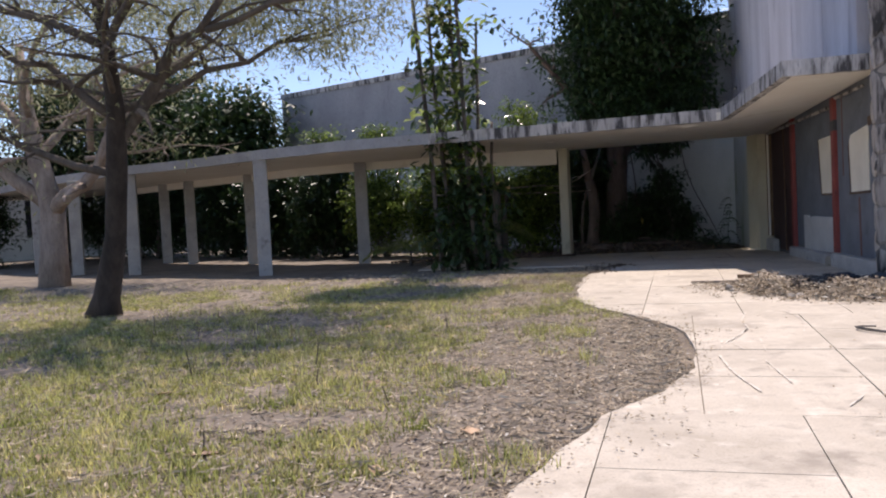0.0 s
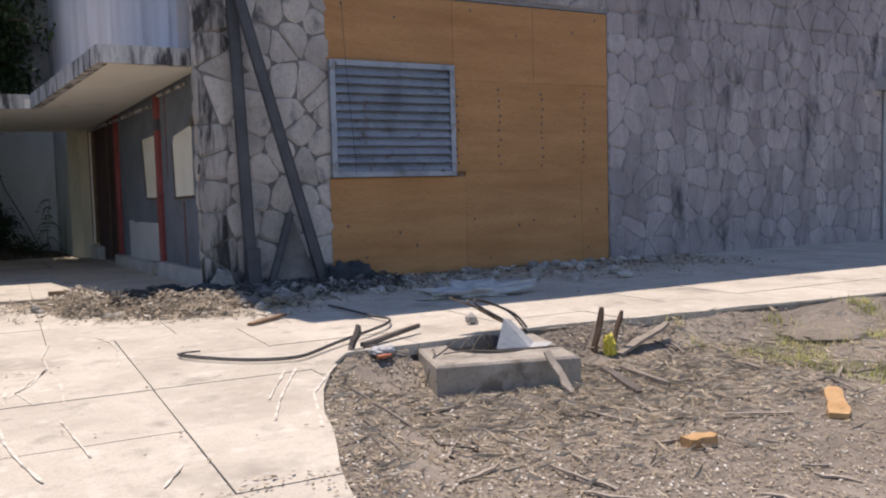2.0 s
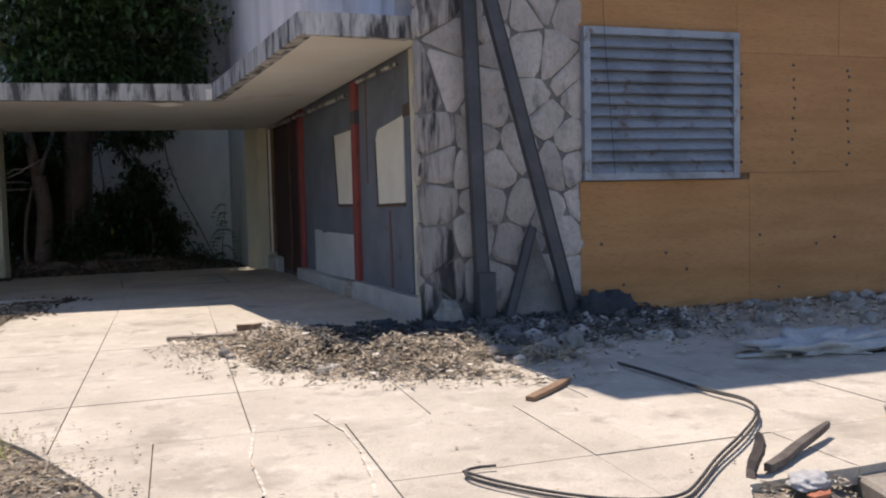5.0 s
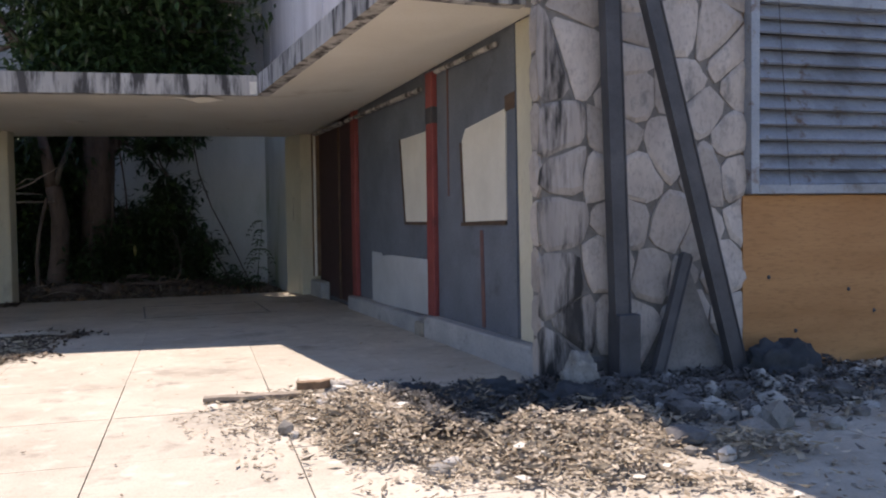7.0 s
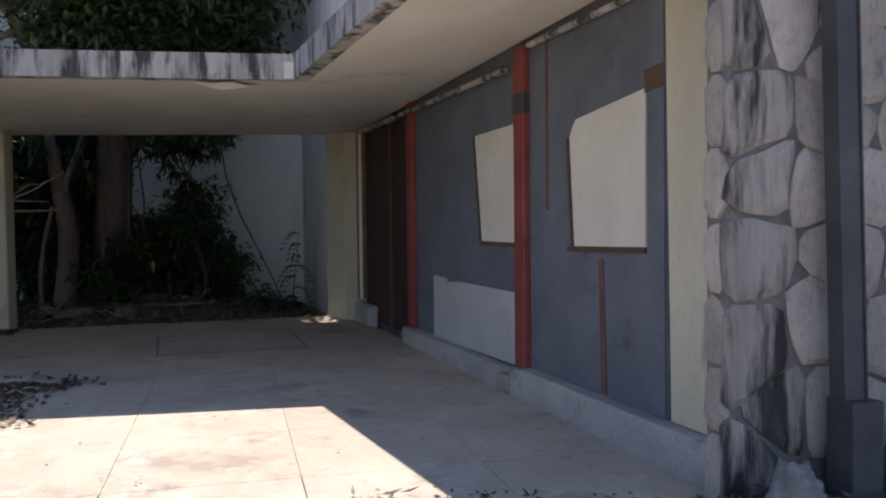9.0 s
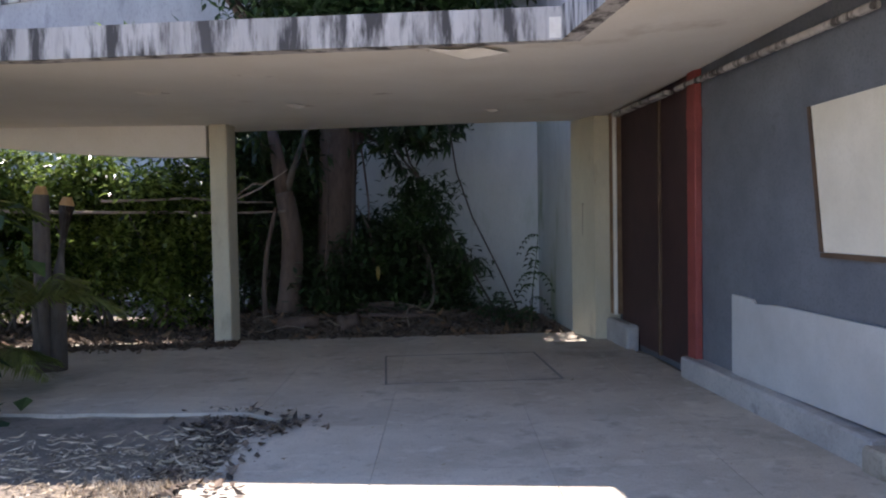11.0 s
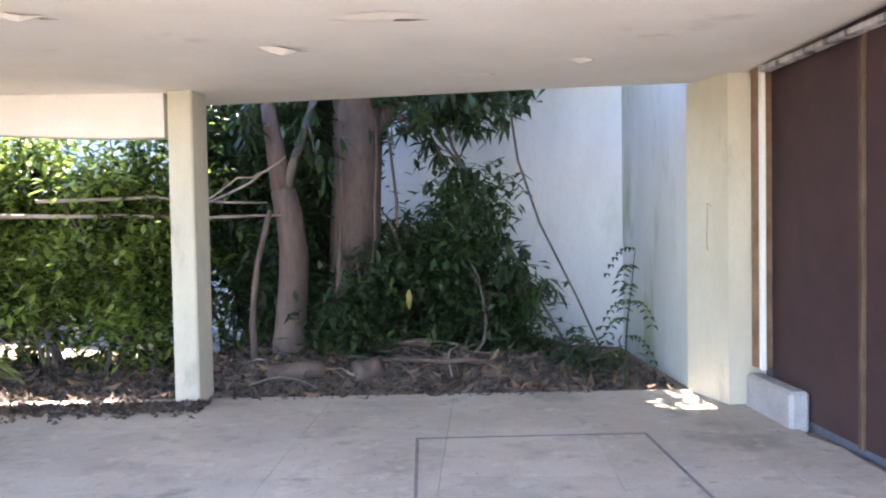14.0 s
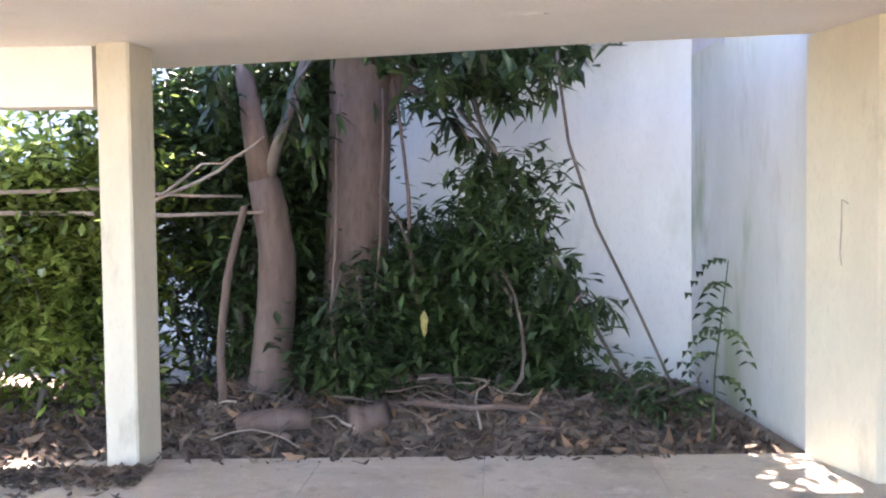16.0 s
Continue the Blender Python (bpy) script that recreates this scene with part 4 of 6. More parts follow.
# hedge behind the covered way; bright leaf colour for sunlit shrubs, dark for shaded
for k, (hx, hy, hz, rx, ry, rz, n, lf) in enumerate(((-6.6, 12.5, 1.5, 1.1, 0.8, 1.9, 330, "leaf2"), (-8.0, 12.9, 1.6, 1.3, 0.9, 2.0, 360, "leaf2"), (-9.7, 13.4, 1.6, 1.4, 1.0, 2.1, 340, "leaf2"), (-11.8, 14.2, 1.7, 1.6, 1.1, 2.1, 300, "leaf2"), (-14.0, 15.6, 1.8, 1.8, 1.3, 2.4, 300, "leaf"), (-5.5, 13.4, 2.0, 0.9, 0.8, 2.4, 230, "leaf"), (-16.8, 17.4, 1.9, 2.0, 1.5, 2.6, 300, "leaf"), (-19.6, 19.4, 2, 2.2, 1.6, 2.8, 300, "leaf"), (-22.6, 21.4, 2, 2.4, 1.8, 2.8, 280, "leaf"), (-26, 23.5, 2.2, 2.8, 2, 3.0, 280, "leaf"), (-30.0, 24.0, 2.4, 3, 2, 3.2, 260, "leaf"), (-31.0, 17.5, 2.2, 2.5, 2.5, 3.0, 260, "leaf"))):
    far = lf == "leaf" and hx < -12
    bush("hedge_shrub", "dense green shrub behind the covered way, in a bright sunlit leaf colour" if lf == "leaf2" else "dense green shrub in a dark leaf colour for shade", (hx, hy, hz), (rx, ry, rz), n, 34, 0.26 if far else 0.19, lf, 0.26 if far else 0.16, 0.06 if far else 0.038, 40 + k)
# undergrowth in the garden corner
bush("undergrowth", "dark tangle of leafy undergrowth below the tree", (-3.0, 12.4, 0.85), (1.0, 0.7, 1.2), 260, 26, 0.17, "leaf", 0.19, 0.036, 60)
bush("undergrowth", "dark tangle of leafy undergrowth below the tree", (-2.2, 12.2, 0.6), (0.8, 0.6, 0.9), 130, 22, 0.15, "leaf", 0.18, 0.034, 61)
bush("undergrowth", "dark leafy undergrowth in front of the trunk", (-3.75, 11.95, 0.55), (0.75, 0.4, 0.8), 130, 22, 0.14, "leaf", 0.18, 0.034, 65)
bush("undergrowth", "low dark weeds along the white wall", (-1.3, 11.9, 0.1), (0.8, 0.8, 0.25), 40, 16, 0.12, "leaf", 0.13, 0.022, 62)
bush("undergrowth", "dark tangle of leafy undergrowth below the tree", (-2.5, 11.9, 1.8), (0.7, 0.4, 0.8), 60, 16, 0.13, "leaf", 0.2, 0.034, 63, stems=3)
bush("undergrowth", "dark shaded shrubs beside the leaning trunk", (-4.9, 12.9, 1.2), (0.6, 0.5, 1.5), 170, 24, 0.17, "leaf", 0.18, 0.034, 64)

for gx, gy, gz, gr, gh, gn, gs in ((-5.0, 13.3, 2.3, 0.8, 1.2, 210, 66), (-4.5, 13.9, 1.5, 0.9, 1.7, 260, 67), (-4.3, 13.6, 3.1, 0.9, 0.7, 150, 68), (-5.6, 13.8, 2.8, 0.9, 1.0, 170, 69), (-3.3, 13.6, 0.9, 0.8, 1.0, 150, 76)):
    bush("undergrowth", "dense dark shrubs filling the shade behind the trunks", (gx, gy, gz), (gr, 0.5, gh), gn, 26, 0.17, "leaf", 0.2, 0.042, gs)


def leafy_branch(label, pts, rad, tufts, per, length, width, seed):
    """A drooping branch with tufts of long narrow leaves along its outer half."""
    r2 = random.Random(seed)
    base = Vector(pts[0])
    root = thing("drooping_branch", label, "branch", Matrix.Translation(base), group="drooping branches")
    rel = [Vector(p) - base for p in pts]
    part("stem", tube(rel, [rad * (1 - 0.7 * k / (len(rel) - 1)) for k in range(len(rel))], 6), M["bark"], root, smooth=True)
    vs, fs = [], []
    for k in range(tufts):
        s = (0.3 + 0.7 * (k + r2.random()) / tufts) * (len(rel) - 1)
        i = min(len(rel) - 2, int(s))
        c = rel[i].lerp(rel[i + 1], s - i) + Vector((r2.gauss(0, 0.1), r2.gauss(0, 0.1), r2.gauss(0, 0.07)))
        for _ in range(per):
            a, dip = r2.uniform(0, math.tau), r2.uniform(-1.2, 0.25)
            d = Vector((math.cos(a) * math.cos(dip), math.sin(a) * math.cos(dip), math.sin(dip)))
            side = d.cross(Vector((0, 0, 1))).normalized()
            ln, w = length * r2.uniform(0.6, 1.2), width * r2.uniform(0.7, 1.2)
            sag = Vector((0, 0, -0.25 * ln))
            b = len(vs)
            vs += [c, c + d * ln * 0.35 + side * w, c + d * ln * 0.7 + side * w * 0.8 + sag * 0.4, c + d * ln + sag, c + d * ln * 0.7 - side * w * 0.8 + sag * 0.4, c + d * ln * 0.35 - side * w, c + d * ln * 0.45 + Vector((0, 0, -w * 0.4))]
            fs += [(b, b + 1, b + 6), (b + 1, b + 2, b + 6), (b + 2, b + 3, b + 6), (b + 3, b + 4, b + 6), (b + 4, b + 5, b + 6), (b + 5, b, b + 6)]
    part("foliage", mesh_of("foliage", vs, fs, M["leaf"]), None, root)["kind"] = "stuff"


for k, (pts, tf, pr) in enumerate(((((-3.4, 12.5, 3.3), (-3.0, 12.3, 2.9), (-2.75, 12.2, 2.4), (-2.5, 12.1, 1.9), (-2.2, 12.0, 1.5)), 26, 7), (((-3.4, 12.6, 3.5), (-3.0, 12.3, 3.2), (-2.6, 12.0, 2.95), (-2.3, 11.8, 2.8)), 18, 7), (((-2.9, 12.3, 3.7), (-2.5, 11.9, 3.4), (-2.2, 11.6, 3.15), (-1.95, 11.5, 3.0)), 16, 8), (((-2.9, 12.2, 2.8), (-2.6, 12.0, 2.4), (-2.5, 12.0, 2.1), (-2.35, 11.9, 1.8)), 16, 6), (((-2.6, 12.1, 1.3), (-2.3, 12.0, 1.5), (-2.05, 11.9, 1.35), (-1.9, 11.9, 1.05)), 14, 6), (((-2.2, 12.0, 0.4), (-1.95, 11.9, 0.9), (-1.8, 11.8, 1.1), (-1.6, 11.75, 0.95)), 12, 6), (((-4.2, 12.4, 3.4), (-4.4, 12.0, 3.0), (-4.3, 11.8, 2.6), (-4.2, 11.7, 2.3)), 16, 6), (((-5.2, 12.4, 3.3), (-5.1, 12.0, 3.0), (-4.95, 11.8, 2.8)), 14, 6))):
    leafy_branch("drooping branch of long narrow dark leaves", pts, 0.022, tf, pr, 0.24, 0.026, 160 + k)
yl = mesh_of("yellow_leaf", [(0, 0, 0.12), (0.035, -0.01, 0.04), (0.02, 0, -0.08), (0, 0, -0.13), (-0.03, 0.01, -0.05), (-0.035, 0, 0.05), (0, -0.015, 0)], [(0, 1, 6), (1, 2, 6), (2, 3, 6), (3, 4, 6), (4, 5, 6), (5, 0, 6)], M["yellow_leaf"])
single("yellow_leaf", yl, None, "single yellowed leaf hanging in the undergrowth", "leaf", pose(-3.24, 11.62, 0.86))


def sprig(name, label, base, top, n, ll, lw, leaf, seed):
    """A single stem with drooping compound leaves."""
    r2 = random.Random(seed)
    base, top = Vector(base), Vector(top)
    root = thing(name, label, "plant", Matrix.Translation(base))
    p, q = limb((0, 0, 0), top - base, 0.012, 0.004, 0.06, r2, 8)
    part("stem", tube(p, q, 5), M["leaf"], root)
    for k in range(n):
        o = p[min(len(p) - 1, 2 + k * (len(p) - 2) // n)]
        yaw = r2.uniform(0, math.tau)
        d = Vector((math.cos(yaw), math.sin(yaw), 0.3))
        vs, fs = [], []
        for j in range(7):
            c = o + d * (0.04 + 0.045 * j) - Vector((0, 0, 0.010 * j * j))
            for side in (-1, 1):
                s = Vector((-d.y, d.x, 0)) * side
                b = len(vs)
                vs += [c, c + s * ll * 0.5 + d * lw, c + s * ll - Vector((0, 0, ll * 0.5)), c + s * ll * 0.5 - d * lw]
                fs += [(b, b + 1, b + 2), (b, b + 2, b + 3)]
        part("leaf", mesh_of("leaf", vs, fs, M[leaf]), None, root)
    return root


sprig("seedling", "leafy seedling against the white wall", (-0.95, 10.9, -0.03), (-0.84, 10.85, 1.42), 9, 0.10, 0.02, "leaf", 71)
sprig("seedling", "leafy seedling against the white wall", (-1.5, 11.4, -0.03), (-1.35, 11.3, 0.55), 6, 0.10, 0.02, "leaf", 72)

# dark trees that close the view beyond the covered way
for k, (tx, ty, hh, rx, rz) in enumerate(((-20.2, 20.6, 5.4, 2.6, 2.4), (-24.6, 22.0, 6.2, 3.2, 3.0), (-29.5, 22.5, 6.6, 3.4, 3.2), (-35.0, 20.0, 6.5, 3.6, 3.4), (-27.0, 27.0, 7.5, 3.6, 3.4), (-38.0, 12.0, 6.0, 3.6, 3.2), (-32.0, 9.0, 6.6, 3.0, 2.4))):
    tree("background_tree", "dense dark tree beyond the covered way", (tx, ty, -0.06), [(0, 0, 0), (0.1, 0, 1.6), (0.0, 0.1, 3.2), (0.2, 0, hh)], [0.28, 0.22, 0.18, 0.08],
         [((0, 0, 2.6), (1.8, 0.4, hh), 0.12), ((0, 0, 2.8), (-1.7, -0.5, hh), 0.12)], [((0, 0, hh), (rx, rx * 0.8, rz), 300, 24, 0.42)], ("leaf", 0.34, 0.085, 0, 8, 0.4), "bark", 130 + k)
# clump of tall stems wrapped in climbers by the covered way
r3 = random.Random(80)
clump_root = thing("climber_clump", "tall slender stems wrapped in broad-leaved climbers", "plant", Matrix.Translation((-7.75, 6.15, -0.05)))
places = []
for k, (dx, dy, tx, ty, h) in enumerate(((-0.5, 0.0, -1.3, 0.2, 14.0), (0.1, 0.2, -0.15, 0.0, 14.5), (0.35, -0.1, 0.15, 0.1, 13.5), (0.6, 0.1, 0.55, 0.3, 6), (-0.15, 0.2, -0.6, 0.0, 8), (0.9, 0.2, 0.8, 0.4, 3.6))):
    p, q = limb((dx, dy, 0), (tx, ty, h), 0.06, 0.03, 0.12, r3, 9)
    part("stem", tube(p, q, 7), M["bark"], clump_root, smooth=True)
for z, w, n in ((0.5, 0.75, 60), (1.2, 0.7, 55), (1.9, 0.55, 46), (2.6, 0.5, 40), (3.3, 0.42, 34), (4.0, 0.42, 34), (4.8, 0.46, 34), (5.6, 0.5, 30), (6.2, 0.55, 26), (7.2, 0.3, 10), (8.4, 0.5, 14)):
    for _ in range(n):
        w2 = w * (0.55 if z < 1.5 else 0.95)
        c = Vector((r3.gauss(0.12 - 0.06 * z, w2), r3.gauss(0, w * 0.5), z + r3.gauss(0, 0.3)))
        for _ in range(6 if z < 2.2 else 4):
            places.append(c + Vector((r3.gauss(0, 0.12), r3.gauss(0, 0.12), r3.gauss(0, 0.1))))
places = [p for p in places if p.z > 0.05]
vs, fs = leaf_cloud([p for k, p in enumerate(places) if p.z < 2.4 or k % 2], 0.28, 0.075, r3, 0.5)
part("foliage", mesh_of("foliage", vs, fs, M["leaf"]), None, clump_root)["kind"] = "stuff"
vs, fs = leaf_cloud([p for k, p in enumerate(places) if p.z > 2.4 and k % 2 == 0], 0.36, 0.095, r3, 0.35)
part("young_foliage", mesh_of("young_foliage", vs, fs, M["leaf2"]), None, clump_root, "bright young leaves")["kind"] = "stuff"
vs, fs = leaf_cloud(clumps((-0.4, 0.1, 14.2), (1.6, 1.4, 0.9), 120, 24, 0.3, r3), 0.5, 0.07, r3, 0.5)
part("crown", mesh_of("crown", vs, fs, M["leaf"]), None, clump_root)["kind"] = "stuff"
for k, (bx, by, bz, n) in enumerate(((-6.35, 9.0, 4.0, 26), (-9.3, 12.6, 3.9, 40), (-11.8, 14.2, 4.2, 40), (-6.9, 13.0, 4.4, 24), (-14.5, 16, 4.4, 30))):
    bush("shrub", "bright green shrub top rising above the canopy", (bx, 12.8 if by < 10 else by, bz), (0.9, 0.6, 0.6), n, 26, 0.17, "leaf2", 0.17, 0.034, 90 + k, stems=5)


def frond_plant(name, label, base, n, length, leaf, seed, height=0.3, tilt=(0.5, 1.3)):
    r2 = random.Random(seed)
    root = thing(name, label, "palm", Matrix.Translation(base))
    part("stem", tube([(0, 0, -0.06), (0.01, 0, height * 0.5), (0, 0, height + 0.02)], [0.05, 0.04, 0.03], 8), M["bark"], root)
    for k in range(n):
        yaw = k * 2.4 + r2.uniform(-0.3, 0.3)
        up = r2.uniform(*tilt)
        d = Vector((math.cos(yaw), math.sin(yaw), 0))
        pts = []
        for j in range(9):
            s = j / 8
            pts.append(Vector((0, 0, height)) + d * length * s * math.cos(up) + Vector((0, 0, length * (math.sin(up) * s - 0.75 * s * s))))
        bm = tube(pts, [0.014 - 0.0012 * j for j in range(9)], 5)
        part("rachis", bm, M["frond"], root)
        vs, fs = [], []
        side = Vector((-d.y, d.x, 0))
        for j in range(28):
            s = 0.15 + 0.85 * j / 28
            q = pts[min(7, int(s * 8))].lerp(pts[min(8, int(s * 8) + 1)], s * 8 - int(s * 8))
            ln = length * 0.34 * math.sin(0.25 + s * 2.6)
            for sg in (-1, 1):
                b = len(vs)
                t = side * sg * ln + d * ln * 0.6 - Vector((0, 0, ln * r2.uniform(0.25, 0.6)))
                vs += [q, q + t * 0.5 + d * 0.014, q + t, q + t * 0.5 - d * 0.014]
                fs += [(b, b + 1, b + 2), (b, b + 2, b + 3)]
        part("frond", mesh_of("frond", vs, fs, M[leaf]), None, root)
    return root


frond_plant("young_palm", "young arching palm in the planting bed", (-7.15, 8.25, -0.03), 11, 1.15, "frond", 101, 0.85)
frond_plant("young_palm", "young arching palm in the planting bed", (-7.3, 7.5, -0.03), 7, 0.9, "frond", 102, 0.25)
frond_plant("young_palm", "small bright palm behind the climbers", (-9.7, 9.0, -0.03), 9, 1.7, "frond", 103, 0.4)
frond_plant("young_palm", "small bright palm with yellow-green fronds", (-6.9, 6.4, -0.03), 8, 0.7, "leaf2", 104, 1.9)
for x, y, h, lean in ((-7.16, 8.5, 2.1, 0.03), (-7.02, 8.55, 1.97, 0.16)):
    root = thing("cut_stump", "tall sawn-off trunk with a fresh orange cut", "stump", Matrix.Translation((x, y, -0.05)), group="cut stumps")
    part("trunk", tube([(0, 0, 0), (0.02, 0, 1), (lean, 0, h)], [0.11, 0.1, 0.09], 9), M["bark"], root, smooth=True)
    part("cut_face", tube([(lean, 0, h + 0.002), (lean + 0.01, 0, h + 0.10)], [0.088, 0.05], 9), M["orange"], root, "splintered orange wood")

# fallen logs, branches and litter under the tree
for k, (x0, y0, x1, y1, rad, z) in enumerate(((-4.72, 11.05, -4.15, 10.95, 0.1, 0.19), (-3.95, 11.9, -3.0, 11.75, 0.055, 0.34), (-3.85, 11.05, -3.55, 11.1, 0.13, 0.2), (-3.7, 11.6, -2.4, 11.0, 0.028, 0.24), (-3.3, 11.3, -2.2, 10.95, 0.02, 0.08), (-2.9, 12.1, -3.6, 11.2, 0.07, 0.2), (-3.0, 10.9, -2.4, 11.4, 0.025, 0.08), (-4.3, 10.9, -4.9, 11.6, 0.04, 0.1))):
    p, q = limb((x0, y0, z - 0.06), (x1, y1, z), rad, rad * 0.8, 0.06, rr)
    single("fallen_log" if rad > 0.05 else "fallen_branch", tube(p, q, 8), M["redbark"], "cut brown log lying in leaf litter" if rad > 0.05 else "bare broken branch lying in leaf litter", "log" if rad > 0.05 else "branch", group="fallen wood", smooth=True)
for k in range(44):
    x0, y0, a, ln = rr.uniform(-5.0, -1.8), rr.uniform(10.8, 12.0), rr.uniform(-1.5, 1.5) + (math.pi if rr.random() < 0.5 else 0), rr.uniform(0.25, 0.9)
    rad = rr.uniform(0.006, 0.014)
    p, q = limb((x0, y0, ground_z(x0, y0) + rr.uniform(0.02, 0.1)), (x0 + math.cos(a) * ln, y0 + math.sin(a) * ln, ground_z(x0 + math.cos(a) * ln, y0 + math.sin(a) * ln) + rr.uniform(0.03, 0.2)), rad, rad * 0.5, 0.1, rr, 5)
    single("fallen_branch", tube(p, q, 6), M[rr.choice(("redbark", "bark", "greywood"))], "bare broken branch lying in leaf litter", "branch", group="fallen wood", smooth=True)
for k, (x0, y0, z0, x1, y1, z1, rad) in enumerate(((-9.5, 12.0, 1.95, -4.7, 12.0, 1.85, 0.035), (-7.5, 11.9, 2.05, -4.9, 12.1, 2.0, 0.025), (-5.7, 11.9, 1.95, -4.6, 11.6, 2.5, 0.018), (-5.6, 11.9, 2.0, -4.8, 11.7, 2.35, 0.014))):
    p, q = limb((x0, y0, z0), (x1, y1, z1), rad, rad * 0.5, 0.12, rr)
    single("bare_branch", tube(p, q, 6), M["palebark"], "bare pale branch hanging across the shrubs", "branch", group="bare branches", smooth=True)

# ---- forecourt objects ----
soil_z = ground_z
mh = thing("inspection_chamber", "raised concrete manhole box with an open round hole", "manhole", pose(-0.278, -6.18, -0.05, 0, 0, -20))
SPILL = pose(-0.19, -5.87, -0.05, 0, 0, -33.3)  # lie of the sheet and cables over the hole


def holed_block(w, d, z0, z1, cx, cy, rad):
    bm = bmesh.new()
    n = 32
    ring = [(cx + rad * math.cos(k * math.tau / n), cy + rad * 1.0 * math.sin(k * math.tau / n)) for k in range(n)]
    outer = []
    for k in range(n):
        a = k * math.tau / n
        dx, dy = math.cos(a), math.sin(a)
        s = min(((w - cx) / dx if dx > 1e-6 else (-cx) / dx if dx < -1e-6 else 99), ((d - cy) / dy if dy > 1e-6 else (-cy) / dy if dy < -1e-6 else 99))
        outer.append((cx + dx * s, cy + dy * s))
    for q in ((0, 0), (w, 0), (w, d), (0, d)):
        k = min(range(n), key=lambda i: (outer[i][0] - q[0]) ** 2 + (outer[i][1] - q[1]) ** 2)
        outer[k] = q
    rows = [[bm.verts.new((x, y, z)) for x, y in pts] for pts, z in ((outer, z0), (outer, z1 - 0.02), ([(x + 0.02 * ((x < w / 2) - (x > w / 2)) * (x in (0, w)), y + 0.02 * ((y < d / 2) - (y > d / 2)) * (y in (0, d))) for x, y in outer], z1), (ring, z1), (ring, z0))]
    for a, b in zip(rows, rows[1:]):
        for k in range(n):
            bm.faces.new((a[k], a[(k + 1) % n], b[(k + 1) % n], b[k]))
    bm.faces.new(rows[4])
    return bm


part("box", holed_block(1.26, 1.2, -0.5, 0.0, 0.67, 0.74, 0.40), M["chamber"], mh)
part("collar", tube([(0.67, 0.74, -0.35), (0.67, 0.74, 0.014)], [0.398, 0.396], 28, None, False), M["steel"], mh)
single("torn_sheet", mesh_of("torn_sheet", [(0.62, 0.25, 0.02), (0.92, 0.32, 0.02), (0.98, 0.52, 0.03), (0.78, 0.62, 0.22), (0.70, 0.42, 0.27), (1.15, 0.5, 0.03), (1.08, 0.36, 0.02)], [(0, 1, 4), (1, 2, 3, 4), (0, 4, 3), (1, 6, 5, 2)], M["plastic"]), None, "crumpled white plastic sheet over the manhole", "plastic sheet", SPILL)
single("crumpled_bag", soft_mesh("crumpled_bag", (0.26, 0.18, 0.07), 3, M["plastic"], 0.3), None, "crumpled white plastic bag in the dirt", "bag", pose(-0.38, -5.45, -0.03, 0, 0, 20))
single("brick_piece", chunk_mesh("brick_piece", (0.2, 0.08, 0.06), random.Random(4), M["brick"]), None, "broken red brick piece on soil", "brick", pose(-0.42, -5.56, -0.06, 0, 0, 10))
single("yellow_wrapper", soft_mesh("yellow_wrapper", (0.11, 0.1, 0.26), 5, M["yellow"], 0.7), None, "yellow plastic wrapper beside the manhole", "wrapper", pose(1.84, -5.99, soil_z(1.84, -5.99) - 0.02, 0, 0, 10))
single("stone_lump", chunk_mesh("stone_lump", (0.17, 0.14, 0.14), random.Random(6), M["rubble"]), None, "pale stone on the edge of the walkway", "stone", pose(1.0, -4.84, 0.0))


def plank(name, a, b, w, t, material, label, seed=0, category="board"):
    a, b = Vector(a), Vector(b)
    x = (b - a).normalized()
    y = Vector((0, 0, 1)).cross(x)
    y = y.normalized() if y.length > 1e-3 else Vector((0, 1, 0))
    z = x.cross(y)
    m = Matrix((x, y, z)).transposed().to_4x4()
    m.translation = a
    ln = (b - a).length
    r2 = random.Random(seed)
    bm = bmesh.new()
    rows = []
    for k in range(6):
        s = k / 5
        ww = w / 2 * (1 - 0.5 * (k == 5)) * r2.uniform(0.8, 1.1)
        off = Vector((0, r2.uniform(-0.01, 0.01), r2.uniform(-0.006, 0.006)))
        rows.append([bm.verts.new(Vector((ln * s, sy * ww, sz * t / 2)) + off) for sy, sz in ((-1, -1), (1, -1), (1, 1), (-1, 1))])
    for p, q in zip(rows, rows[1:]):
        for k in range(4):
            bm.faces.new((p[k], q[k], q[(k + 1) % 4], p[(k + 1) % 4]))
    bm.faces.new(rows[0])
    bm.faces.new(rows[-1][::-1])
    return single(name, bm, M[material], label, category, m, group="wood debris")


g = lambda x, y, d=0.02: (x, y, soil_z(x, y) + d)
plank("splintered_plank", (0.62, -6.5, 0.0), (0.6, -6.85, -0.28), 0.08, 0.02, "greywood", "splintered pale plank leaning on the manhole", 1)
plank("splintered_plank", g(1.72, -5.9, 0.0), (1.84, -5.9, 0.2), 0.07, 0.025, "darkwood", "upright splintered palm sheath by the manhole", 2)
plank("splintered_plank", g(1.93, -5.92, 0.0), (2.06, -5.95, 0.15), 0.06, 0.025, "darkwood", "upright splintered palm sheath by the manhole", 3)
plank("splintered_plank", g(1.9, -6.05, 0.04), g(2.66, -5.99, 0.16), 0.1, 0.03, "greywood", "dry palm sheath lying on soil", 4)
plank("splintered_plank", g(1.46, -6.3), g(0.95, -7.26, 0.05), 0.08, 0.04, "bark", "weathered stick lying on soil", 5)
plank("splintered_plank", g(1.6, -6.4), g(1.35, -7.2, 0.05), 0.05, 0.03, "greywood", "weathered stick lying on soil", 6)
